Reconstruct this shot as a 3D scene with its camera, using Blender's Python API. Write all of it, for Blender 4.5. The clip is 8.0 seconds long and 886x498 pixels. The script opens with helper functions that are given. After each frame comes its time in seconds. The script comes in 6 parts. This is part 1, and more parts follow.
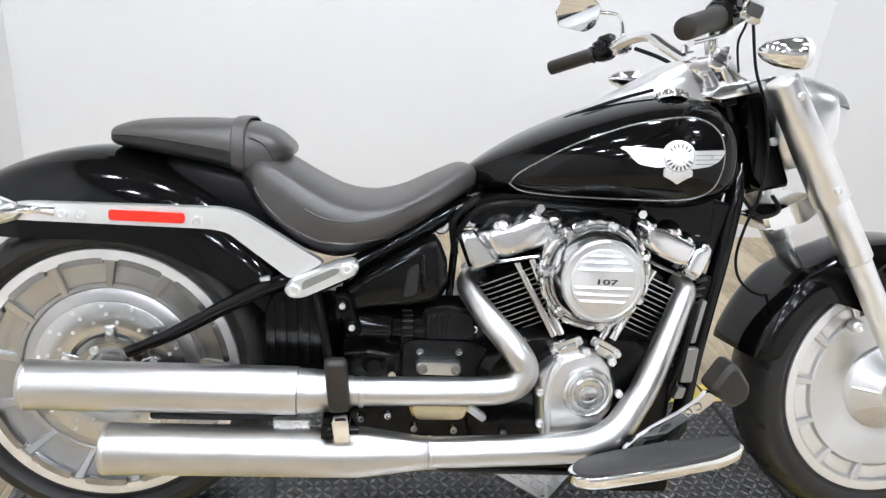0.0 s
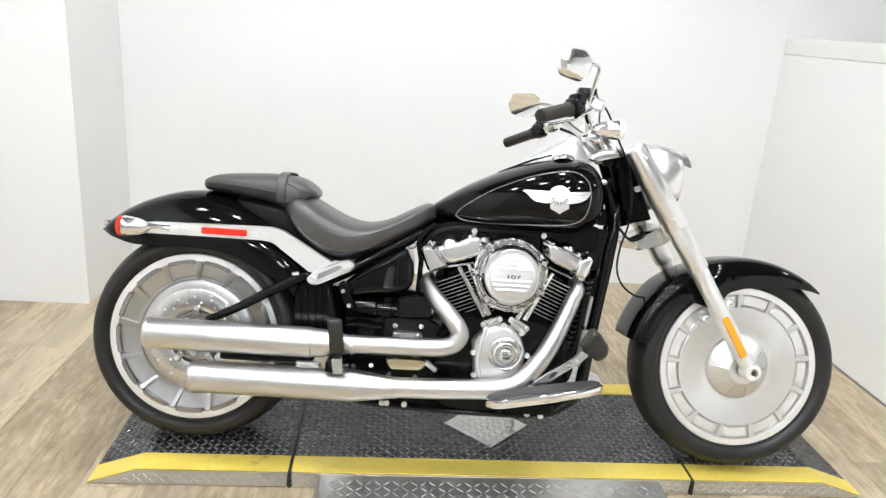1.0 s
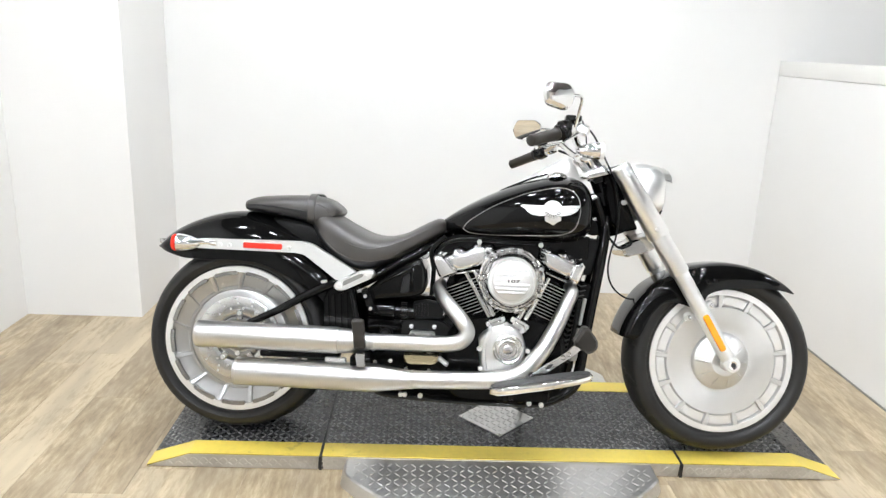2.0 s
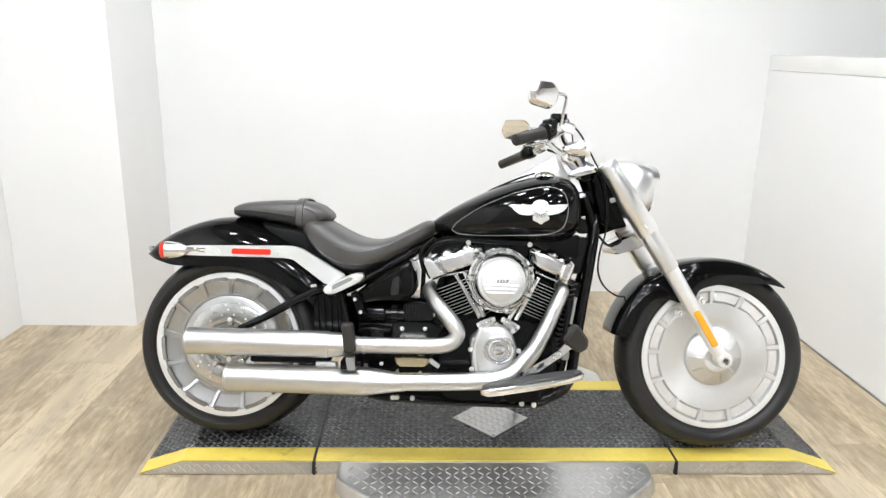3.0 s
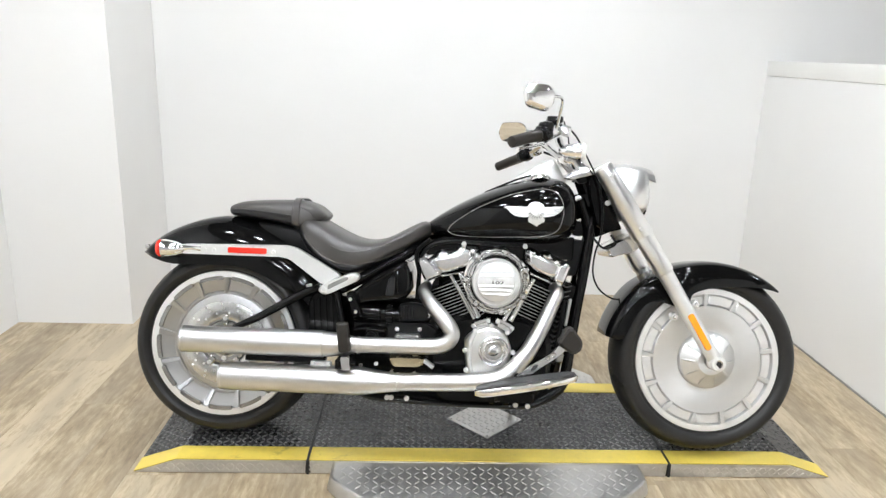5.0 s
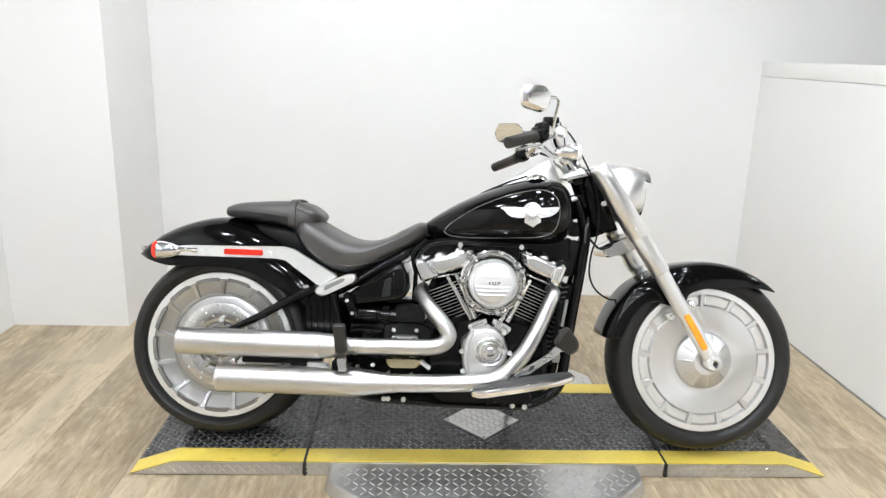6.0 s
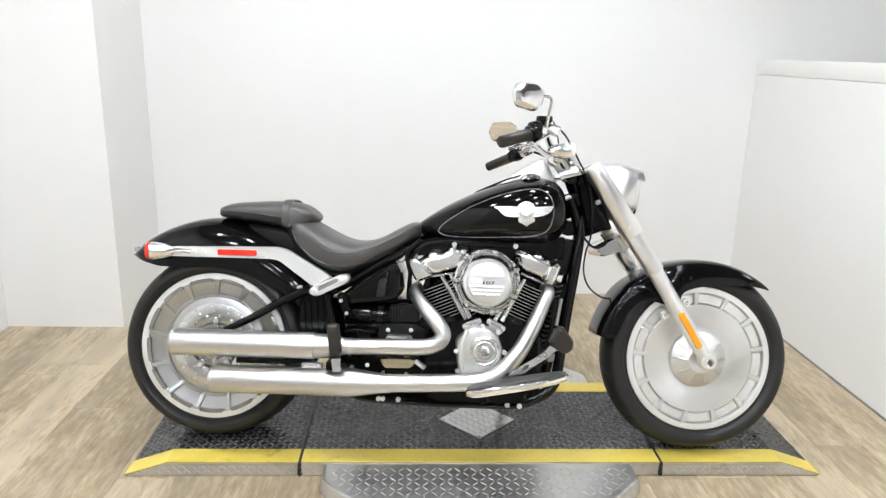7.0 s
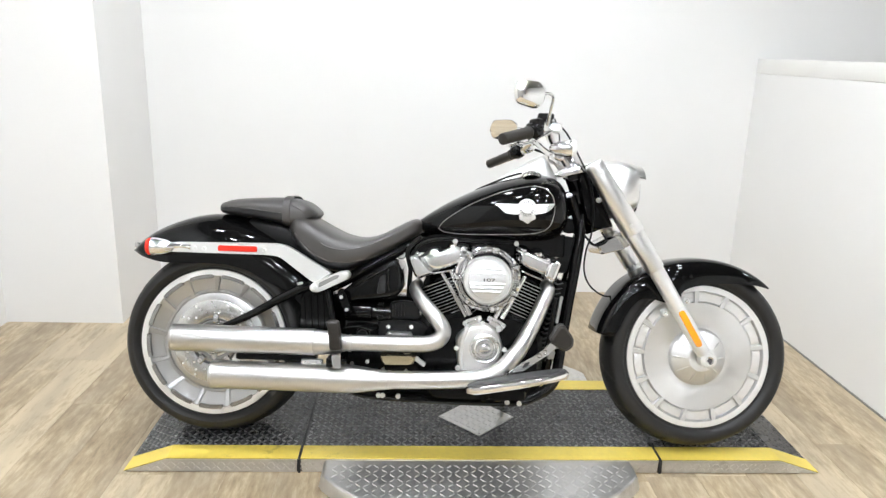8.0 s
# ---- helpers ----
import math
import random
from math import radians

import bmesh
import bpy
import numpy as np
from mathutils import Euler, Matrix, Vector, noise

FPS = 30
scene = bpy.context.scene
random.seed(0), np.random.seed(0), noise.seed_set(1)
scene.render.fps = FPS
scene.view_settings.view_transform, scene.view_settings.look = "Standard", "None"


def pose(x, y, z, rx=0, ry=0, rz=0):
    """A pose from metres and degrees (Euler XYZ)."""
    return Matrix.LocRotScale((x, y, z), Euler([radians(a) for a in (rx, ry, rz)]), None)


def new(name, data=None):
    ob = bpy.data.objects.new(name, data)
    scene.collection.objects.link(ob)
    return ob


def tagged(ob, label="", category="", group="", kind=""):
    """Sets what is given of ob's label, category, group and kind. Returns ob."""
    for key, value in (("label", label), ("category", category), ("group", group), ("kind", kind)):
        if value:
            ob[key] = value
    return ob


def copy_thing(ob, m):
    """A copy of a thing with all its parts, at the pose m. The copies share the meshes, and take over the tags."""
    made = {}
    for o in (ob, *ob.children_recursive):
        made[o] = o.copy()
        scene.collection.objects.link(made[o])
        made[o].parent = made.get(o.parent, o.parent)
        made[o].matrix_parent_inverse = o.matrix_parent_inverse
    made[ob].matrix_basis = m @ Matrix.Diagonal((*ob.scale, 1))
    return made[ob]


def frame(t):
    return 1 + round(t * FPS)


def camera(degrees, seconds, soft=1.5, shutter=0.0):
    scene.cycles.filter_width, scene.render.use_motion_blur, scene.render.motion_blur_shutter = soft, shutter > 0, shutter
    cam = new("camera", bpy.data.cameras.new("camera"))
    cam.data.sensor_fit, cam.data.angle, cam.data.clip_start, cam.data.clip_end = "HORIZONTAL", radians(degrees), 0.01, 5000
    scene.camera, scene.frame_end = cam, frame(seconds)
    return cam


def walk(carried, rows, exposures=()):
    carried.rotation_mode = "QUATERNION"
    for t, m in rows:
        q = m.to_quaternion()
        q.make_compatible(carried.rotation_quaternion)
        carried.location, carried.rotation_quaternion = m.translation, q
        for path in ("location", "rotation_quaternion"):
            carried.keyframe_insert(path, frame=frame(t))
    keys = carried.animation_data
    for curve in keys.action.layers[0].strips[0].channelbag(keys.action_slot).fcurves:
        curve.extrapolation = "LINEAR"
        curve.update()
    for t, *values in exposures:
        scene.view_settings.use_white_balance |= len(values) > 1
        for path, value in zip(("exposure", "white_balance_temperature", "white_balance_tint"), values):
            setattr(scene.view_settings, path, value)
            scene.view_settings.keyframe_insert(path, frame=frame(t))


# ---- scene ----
# Camera: seconds, eye x y z, yaw, pitch, roll
cam = camera(63.02, 8.0, soft=1.4)
ROWS = [
    (0, 0.380, -1.301, 1.237, -10.64, -23.48, 5.50),
    (0.2, 0.405, -1.453, 1.288, -8.34, -22.90, 4.09),
    (0.5, 0.491, -1.711, 1.308, -6.85, -18.35, 4.79),
    (0.8, 0.542, -1.928, 1.356, -6.12, -19.51, 4.38),
    (1, 0.532, -2.069, 1.351, -5.02, -17.48, 4.17),
    (1.2, 0.501, -2.182, 1.365, -4.66, -16.46, 4.16),
    (2.3, 0.617, -2.378, 1.402, -1.58, -15.75, 1.95),
    (2.5, 0.621, -2.374, 1.402, -1.58, -15.71, 1.85),
    (3, 0.633, -2.369, 1.398, -2.01, -15.61, 1.12),
    (3.5, 0.642, -2.373, 1.400, -2.14, -14.77, 0.91),
    (4, 0.636, -2.372, 1.402, -1.87, -15.28, 0.96),
    (4.5, 0.638, -2.376, 1.396, -2.00, -15.45, 1.58),
    (6, 0.641, -2.379, 1.394, -2.45, -15.29, 1.67),
    (6.5, 0.639, -2.379, 1.387, -2.69, -15.29, 1.51),
    (7, 0.652, -2.376, 1.396, -2.67, -15.38, 1.45),
    (7.5, 0.640, -2.376, 1.387, -3.06, -15.04, 1.85),
    (8, 0.645, -2.376, 1.391, -2.80, -15.50, 1.76),
]
walk(cam, [(t, pose(x, y, z, 0, 0, yaw) @ pose(0, 0, 0, 90 + pitch) @ pose(0, 0, 0, 0, 0, roll)) for t, x, y, z, yaw, pitch, roll in ROWS],
     [(0.0, 0.10, 6240, 13), (0.5, 0.13, 6330, 12), (1.0, 0.18, 6500, 11), (2.5, 0.24, 6500, 11), (3.0, 0.23, 6500, 11), (4.0, 0.18, 6510, 11), (4.5, 0.13, 6510, 11), (6.0, 0.08, 6480, 11), (6.5, 0.08, 6480, 11), (7.0, 0.10, 6480, 11), (8.0, 0.17, 6500, 11)])

# World, lights and exposure
world = bpy.data.worlds.new("world")
scene.world = world
world.use_nodes = True
world.node_tree.nodes["Background"].inputs[0].default_value = (0.9, 0.95, 1.0, 1)
world.node_tree.nodes["Background"].inputs[1].default_value = 0.15
LAMP_STRENGTH = 230.0


# Materials
def mat(name, col, rough=0.5, metal=0.0, var=0.12, scale=6.0, fine=90.0, bump=0.02, rvar=0.08, coat=0.0, stretch=(1, 1, 1), per_object=0.0, spec=0.5, rings=False):
    m = bpy.data.materials.new(name)
    m.use_nodes = True
    nt = m.node_tree
    b = nt.nodes["Principled BSDF"]
    b.inputs["Roughness"].default_value = rough
    b.inputs["Metallic"].default_value = metal
    b.inputs["Specular IOR Level"].default_value = spec
    b.inputs["Coat Weight"].default_value = coat
    b.inputs["Coat Roughness"].default_value = 0.03
    tc = nt.nodes.new("ShaderNodeTexCoord")
    mp = nt.nodes.new("ShaderNodeMapping")
    mp.inputs["Scale"].default_value = stretch
    nt.links.new(tc.outputs["Object"], mp.inputs["Vector"])
    big = nt.nodes.new("ShaderNodeTexNoise")
    big.inputs["Scale"].default_value = scale
    big.inputs["Detail"].default_value = 5
    small = nt.nodes.new("ShaderNodeTexNoise")
    small.inputs["Scale"].default_value = fine
    small.inputs["Detail"].default_value = 3
    nt.links.new(tc.outputs["Object"], big.inputs["Vector"])
    nt.links.new(mp.outputs["Vector"], small.inputs["Vector"])
    mixv = nt.nodes.new("ShaderNodeMath")
    mixv.operation = "MULTIPLY_ADD"
    nt.links.new(small.outputs["Fac"], mixv.inputs[0])
    mixv.inputs[1].default_value = 0.4
    nt.links.new(big.outputs["Fac"], mixv.inputs[2])
    src = mixv.outputs[0]
    if per_object:
        oi = nt.nodes.new("ShaderNodeObjectInfo")
        add = nt.nodes.new("ShaderNodeMath")
        add.operation = "MULTIPLY_ADD"
        nt.links.new(oi.outputs["Random"], add.inputs[0])
        add.inputs[1].default_value = per_object
        nt.links.new(src, add.inputs[2])
        src = add.outputs[0]
    ramp = nt.nodes.new("ShaderNodeMapRange")
    ramp.inputs["From Min"].default_value = 0.4
    ramp.inputs["From Max"].default_value = 1.0 + per_object
    ramp.inputs["To Min"].default_value = 1 - var
    ramp.inputs["To Max"].default_value = 1 + var
    nt.links.new(src, ramp.inputs["Value"])
    cm = nt.nodes.new("ShaderNodeMix")
    cm.data_type = "RGBA"
    cm.blend_type = "MULTIPLY"
    cm.inputs["Factor"].default_value = 1.0
    cm.inputs[6].default_value = (*col, 1)
    nt.links.new(ramp.outputs["Result"], cm.inputs[7])
    nt.links.new(cm.outputs[2], b.inputs["Base Color"])
    rr = nt.nodes.new("ShaderNodeMapRange")
    rr.inputs["From Min"].default_value = 0.3
    rr.inputs["From Max"].default_value = 0.7
    rr.inputs["To Min"].default_value = max(0.02, rough - rvar)
    rr.inputs["To Max"].default_value = min(1.0, rough + rvar)
    nt.links.new(small.outputs["Fac"], rr.inputs["Value"])
    nt.links.new(rr.outputs["Result"], b.inputs["Roughness"])
    if bump:
        bp = nt.nodes.new("ShaderNodeBump")
        bp.inputs["Strength"].default_value = bump
        bp.inputs["Distance"].default_value = 0.002
        nt.links.new(small.outputs["Fac"], bp.inputs["Height"])
        nt.links.new(bp.outputs["Normal"], b.inputs["Normal"])
    if rings:
        tg = nt.nodes.new("ShaderNodeTangent")
        tg.direction_type, tg.axis = "RADIAL", "Y"
        nt.links.new(tg.outputs["Tangent"], b.inputs["Tangent"])
        b.inputs["Anisotropic"].default_value = 0.75
    return m


def emitter(name, col, strength):
    m = bpy.data.materials.new(name)
    m.use_nodes = True
    b = m.node_tree.nodes["Principled BSDF"]
    b.inputs["Base Color"].default_value = (*col, 1)
    b.inputs["Emission Color"].default_value = (*col, 1)
    b.inputs["Emission Strength"].default_value = strength
    return m


M_WALL = mat("white wall paint", (0.79, 0.782, 0.768), 0.62, 0, 0.025, 1.3, 160, 0.06)
M_CEIL = mat("grey ceiling paint", (0.16, 0.16, 0.16), 0.8, 0, 0.2, 2, 60, 0.05)
# For added walls out of view; the tone is picked for reflections.
M_SHOP = mat("unseen showroom wall grey", (0.40, 0.393, 0.38), 0.7, 0, 0.15, 0.8, 60, 0.05)
M_BASE = mat("white trim paint", (0.74, 0.73, 0.70), 0.45, 0, 0.04, 3, 120, 0.02)
M_DIFF = emitter("lamp diffuser", (0.905, 0.955, 1.0), LAMP_STRENGTH)
M_PAINT = mat("gloss black paint", (0.003, 0.003, 0.003), 0.08, 0, 0.2, 5, 200, 0.0, 0.03, coat=0.15, spec=0.18)
M_BLACK = mat("black powder coat", (0.003, 0.003, 0.003), 0.15, 0, 0.25, 9, 40, 0.0, 0.03, spec=0.2)
M_MATTE = mat("matte black plastic", (0.006, 0.006, 0.006), 0.34, 0, 0.25, 12, 60, 0.02, 0.04, spec=0.15)
M_CASE = mat("charcoal cast housing", (0.007, 0.007, 0.007), 0.36, 0, 0.25, 14, 120, 0.06, 0.05, spec=0.2)
M_CHROME = mat("chrome", (0.88, 0.88, 0.88), 0.05, 1, 0.03, 8, 20, 0.0, 0.015)
M_SATIN = mat("satin chrome", (0.86, 0.855, 0.845), 0.30, 1, 0.03, 5, 40, 0.0, 0.006)
M_PIPE = mat("satin exhaust plating", (0.62, 0.613, 0.60), 0.33, 1, 0.04, 4, 40, 0.0, 0.006)
M_BRUSH = mat("turned aluminium", (0.50, 0.50, 0.495), 0.30, 1, 0.05, 6, 40, 0.0, 0.02)
M_LIP = mat("bright machined lip", (0.90, 0.90, 0.90), 0.40, 1, 0.04, 6, 40, 0.0, 0.01)
M_TURN_FRONT = mat("turned aluminium front", (0.72, 0.72, 0.715), 0.35, 1, 0.05, 6, 40, 0.0, 0.02, rings=True)
M_TURN_COVER = mat("turned aluminium cover", (0.74, 0.74, 0.735), 0.34, 0.9, 0.05, 6, 40, 0.0, 0.02, rings=True)
M_TURN_CAM = mat("turned aluminium cap", (0.80, 0.80, 0.795), 0.2, 1, 0.05, 6, 40, 0.0, 0.02, rings=True)
M_CAST = mat("silver painted casting", (0.84, 0.84, 0.83), 0.34, 0.8, 0.05, 9, 160, 0.02, 0.03)
M_FINEDGE = mat("machined fin edge", (0.52, 0.52, 0.51), 0.30, 1, 0.06, 14, 90, 0.02, 0.04)
M_POCKET = mat("grey cast pocket", (0.33, 0.33, 0.32), 0.42, 0.85, 0.08, 14, 160, 0.03, 0.04)
M_POCKETFLOOR = mat("satin pocket floor", (0.84, 0.838, 0.83), 0.36, 1, 0.05, 9, 60, 0.0, 0.02)
M_LAND = mat("darkened satin wheel metal", (0.38, 0.38, 0.375), 0.22, 1, 0.05, 9, 60, 0.0, 0.02)
M_ROTOR = mat("steel brake disc", (0.60, 0.60, 0.595), 0.24, 1, 0.05, 14, 60, 0.0, 0.02)
# Leather base is lifted to carry the top's sheen; the skirt is kept darker.
M_LEATHER = mat("black leather", (0.038, 0.034, 0.031), 0.38, 0, 0.2, 7, 260, 0.12, 0.06, spec=0.8)
M_SKIRT = mat("darker seat skirt", (0.010, 0.010, 0.011), 0.34, 0, 0.2, 7, 200, 0.1, 0.06, spec=0.5)
M_RUBBER = mat("tyre rubber", (0.014, 0.0135, 0.013), 0.44, 0, 0.3, 9, 140, 0.08, spec=0.38)
M_PAD = mat("footboard rubber", (0.050, 0.049, 0.049), 0.5, 0, 0.2, 14, 300, 0.1, spec=0.3)
M_GRIP = mat("grip rubber", (0.022, 0.019, 0.016), 0.36, 0, 0.2, 14, 300, 0.05, spec=0.4)
M_COVER = mat("polished cover chrome", (0.86, 0.86, 0.855), 0.15, 1, 0.03, 8, 20, 0.0, 0.015)
M_RED = mat("red reflector", (0.75, 0.03, 0.015), 0.18, 0, 0.12, 30, 500, 0.15)
M_AMBER = mat("amber reflector", (0.95, 0.34, 0.01), 0.18, 0, 0.12, 30, 500, 0.15)
M_BADGE = mat("bright badge plating", (0.86, 0.86, 0.85), 0.30, 0.75, 0.04, 9, 160, 0.02, 0.03)
M_PIN = mat("silver pinstripe", (0.24, 0.235, 0.23), 0.3, 0.4, 0.05)
M_INK = mat("dark engraving", (0.03, 0.03, 0.03), 0.5)
M_MIRROR = mat("mirror glass", (0.9, 0.9, 0.9), 0.02, 1, 0.0, 4, 50, 0.0, 0.0)
M_BRASS = mat("hot yellowed steel", (0.62, 0.53, 0.34), 0.25, 1, 0.06, 10, 30, 0.0, 0.03)
M_DECK = mat("worn black deck paint", (0.028, 0.029, 0.030), 0.30, 0.15, 0.45, 5, 70, 0.05, 0.08)
# Deck lugs coloured paler than the deck, to carry the highlights on their ridges.
M_LUG = mat("tread lug lightened for glint", (0.20, 0.20, 0.20), 0.30, 0.5, 0.5, 5, 70, 0.02, 0.08)
M_YELLOW = mat("yellow safety paint", (0.72, 0.56, 0.10), 0.42, 0, 0.16, 4, 60, 0.06)


def scuffed(m, dark, scale, low, high):
    """Adds dark scuffs of uneven shape to a material's base colour."""
    nt = m.node_tree
    b = nt.nodes["Principled BSDF"]
    src = b.inputs["Base Color"].links[0].from_socket
    tc = nt.nodes.new("ShaderNodeTexCoord")
    n = nt.nodes.new("ShaderNodeTexNoise")
    n.inputs["Scale"].default_value = scale
    n.inputs["Detail"].default_value = 7
    n.inputs["Roughness"].default_value = 0.7
    nt.links.new(tc.outputs["Object"], n.inputs["Vector"])
    r = nt.nodes.new("ShaderNodeMapRange")
    r.inputs["From Min"].default_value = low
    r.inputs["From Max"].default_value = high
    r.inputs["To Max"].default_value = 0.75
    nt.links.new(n.outputs["Fac"], r.inputs["Value"])
    mx = nt.nodes.new("ShaderNodeMix")
    mx.data_type = "RGBA"
    nt.links.new(r.outputs["Result"], mx.inputs["Factor"])
    nt.links.new(src, mx.inputs[6])
    mx.inputs[7].default_value = (*dark, 1)
    nt.links.new(mx.outputs[2], b.inputs["Base Color"])


scuffed(M_YELLOW, (0.16, 0.11, 0.03), 7.0, 0.60, 0.74)
M_PLATE = mat("aluminium tread plate", (0.60, 0.592, 0.58), 0.36, 0.9, 0.14, 5, 60, 0.02, 0.08)
scuffed(M_PLATE, (0.16, 0.15, 0.14), 5.0, 0.56, 0.75)
M_SEAM = mat("dark rubber seam", (0.012, 0.012, 0.012), 0.6)
M_LENS = mat("frosted clear lens", (0.82, 0.82, 0.80), 0.12, 0, 0.04, 20, 300, 0.05)


def plank_material():
    """Weathered oak vinyl: streaks along the board, a tone of its own for each board."""
    m = bpy.data.materials.new("oak vinyl plank")
    m.use_nodes = True
    nt = m.node_tree
    b = nt.nodes["Principled BSDF"]
    tc = nt.nodes.new("ShaderNodeTexCoord")
    oi = nt.nodes.new("ShaderNodeObjectInfo")
    off = nt.nodes.new("ShaderNodeVectorMath")
    off.operation = "SCALE"
    off.inputs[0].default_value = (37.0, 11.0, 5.0)
    nt.links.new(oi.outputs["Random"], off.inputs["Scale"])
    add = nt.nodes.new("ShaderNodeVectorMath")
    nt.links.new(tc.outputs["Object"], add.inputs[0])
    nt.links.new(off.outputs["Vector"], add.inputs[1])
    mp = nt.nodes.new("ShaderNodeMapping")
    mp.inputs["Scale"].default_value = (5.0, 22, 22)
    nt.links.new(add.outputs["Vector"], mp.inputs["Vector"])
    grain = nt.nodes.new("ShaderNodeTexNoise")
    grain.inputs["Scale"].default_value = 2.2
    grain.inputs["Detail"].default_value = 8
    grain.inputs["Roughness"].default_value = 0.65
    nt.links.new(mp.outputs["Vector"], grain.inputs["Vector"])
    blot = nt.nodes.new("ShaderNodeTexNoise")
    blot.inputs["Scale"].default_value = 3.5
    blot.inputs["Detail"].default_value = 4
    nt.links.new(add.outputs["Vector"], blot.inputs["Vector"])
    s1 = nt.nodes.new("ShaderNodeMath")
    s1.operation = "MULTIPLY_ADD"
    nt.links.new(oi.outputs["Random"], s1.inputs[0])
    s1.inputs[1].default_value = 0.26
    nt.links.new(grain.outputs["Fac"], s1.inputs[2])
    s2 = nt.nodes.new("ShaderNodeMath")
    s2.operation = "MULTIPLY_ADD"
    nt.links.new(blot.outputs["Fac"], s2.inputs[0])
    s2.inputs[1].default_value = 0.5
    nt.links.new(s1.outputs[0], s2.inputs[2])
    cr = nt.nodes.new("ShaderNodeValToRGB")
    e = cr.color_ramp.elements
    e[0].position, e[0].color = 0.48, (0.182, 0.129, 0.078, 1)
    e[1].position, e[1].color = 1.22, (0.545, 0.450, 0.310, 1)
    mid = e.new(0.8)
    mid.color = (0.388, 0.304, 0.192, 1)
    nt.links.new(s2.outputs[0], cr.inputs[0])
    patch_n = nt.nodes.new("ShaderNodeTexNoise")
    patch_n.inputs["Scale"].default_value = 1.0
    patch_n.inputs["Detail"].default_value = 5
    mp2 = nt.nodes.new("ShaderNodeMapping")
    mp2.inputs["Scale"].default_value = (1.7, 9, 9)
    nt.links.new(add.outputs["Vector"], mp2.inputs["Vector"])
    nt.links.new(mp2.outputs["Vector"], patch_n.inputs["Vector"])
    sel = nt.nodes.new("ShaderNodeMapRange")
    sel.inputs["From Min"].default_value = 0.42
    sel.inputs["From Max"].default_value = 0.62
    sel.inputs["To Max"].default_value = 0.45
    nt.links.new(patch_n.outputs["Fac"], sel.inputs["Value"])
    tint = nt.nodes.new("ShaderNodeMix")
    tint.data_type = "RGBA"
    nt.links.new(sel.outputs["Result"], tint.inputs["Factor"])
    nt.links.new(cr.outputs[0], tint.inputs[6])
    tint.inputs[7].default_value = (0.288, 0.234, 0.168, 1)
    nt.links.new(tint.outputs[2], b.inputs["Base Color"])
    b.inputs["Roughness"].default_value = 0.42
    bp = nt.nodes.new("ShaderNodeBump")
    bp.inputs["Strength"].default_value = 0.12
    bp.inputs["Distance"].default_value = 0.002
    nt.links.new(grain.outputs["Fac"], bp.inputs["Height"])
    nt.links.new(bp.outputs["Normal"], b.inputs["Normal"])
    return m


M_PLANK = plank_material()


# Mesh helpers
def finish(name, bm, material, parent=None, label="", angle=32, m=None, kind="", category=""):
    bmesh.ops.remove_doubles(bm, verts=bm.verts, dist=1e-5)
    bmesh.ops.recalc_face_normals(bm, faces=bm.faces)
    me = bpy.data.meshes.new(name)
    bm.to_mesh(me)
    bm.free()
    for f in me.polygons:
        f.use_smooth = True
    me.set_sharp_from_angle(angle=radians(angle))
    me.materials.append(material)
    ob = new(name, me)
    if parent:
        ob.parent = parent
    if m is not None:
        ob.matrix_basis = m
    return tagged(ob, label, category, "", kind)


def part(name, bm, material, parent, label="", angle=32, m=None):
    return finish(name, bm, material, parent, label, angle, m)


def loft(bm, rings, cap=True, closed=True):
    rows = [[bm.verts.new(v) for v in r] for r in rings]
    n = len(rows[0])
    for a, b in zip(rows, rows[1:]):
        for i in range(n if closed else n - 1):
            j = (i + 1) % n
            bm.faces.new((a[i], a[j], b[j], b[i]))
    if cap:
        bm.faces.new(rows[0][::-1])
        bm.faces.new(rows[-1])
    return rows


def lathe(bm, prof, c=(0, 0, 0), seg=64, rot=None, closed=False):
    """Turns a profile of (radius, place along y) about the y axis through c."""
    rot = rot or Matrix.Identity(3)
    prof = list(prof) + ([prof[0]] if closed else [])
    prev = None
    for r, a in prof:
        if r < 1e-6:
            row = [bm.verts.new(rot @ Vector((0, a, 0)) + Vector(c))] * seg
        else:
            row = [bm.verts.new(rot @ Vector((r * math.cos(2 * math.pi * k / seg), a, r * math.sin(2 * math.pi * k / seg))) + Vector(c)) for k in range(seg)]
        if prev:
            for k in range(seg):
                j = (k + 1) % seg
                vs = []
                for v in (prev[k], prev[j], row[j], row[k]):
                    if v not in vs:
                        vs.append(v)
                if len(vs) > 2:
                    bm.faces.new(vs)
        prev = row
    return bm


def spline(pts, n=8):
    """Points on a smooth line through pts."""
    pts = [Vector(p) for p in pts]
    out = []
    for i in range(len(pts) - 1):
        p0, p1, p2, p3 = pts[max(i - 1, 0)], pts[i], pts[i + 1], pts[min(i + 2, len(pts) - 1)]
        for k in range(n):
            t = k / n
            out.append(0.5 * (2 * p1 + (p2 - p0) * t + (2 * p0 - 5 * p1 + 4 * p2 - p3) * t * t + (3 * p1 - p0 - 3 * p2 + p3) * t ** 3))
    return out + [pts[-1]]


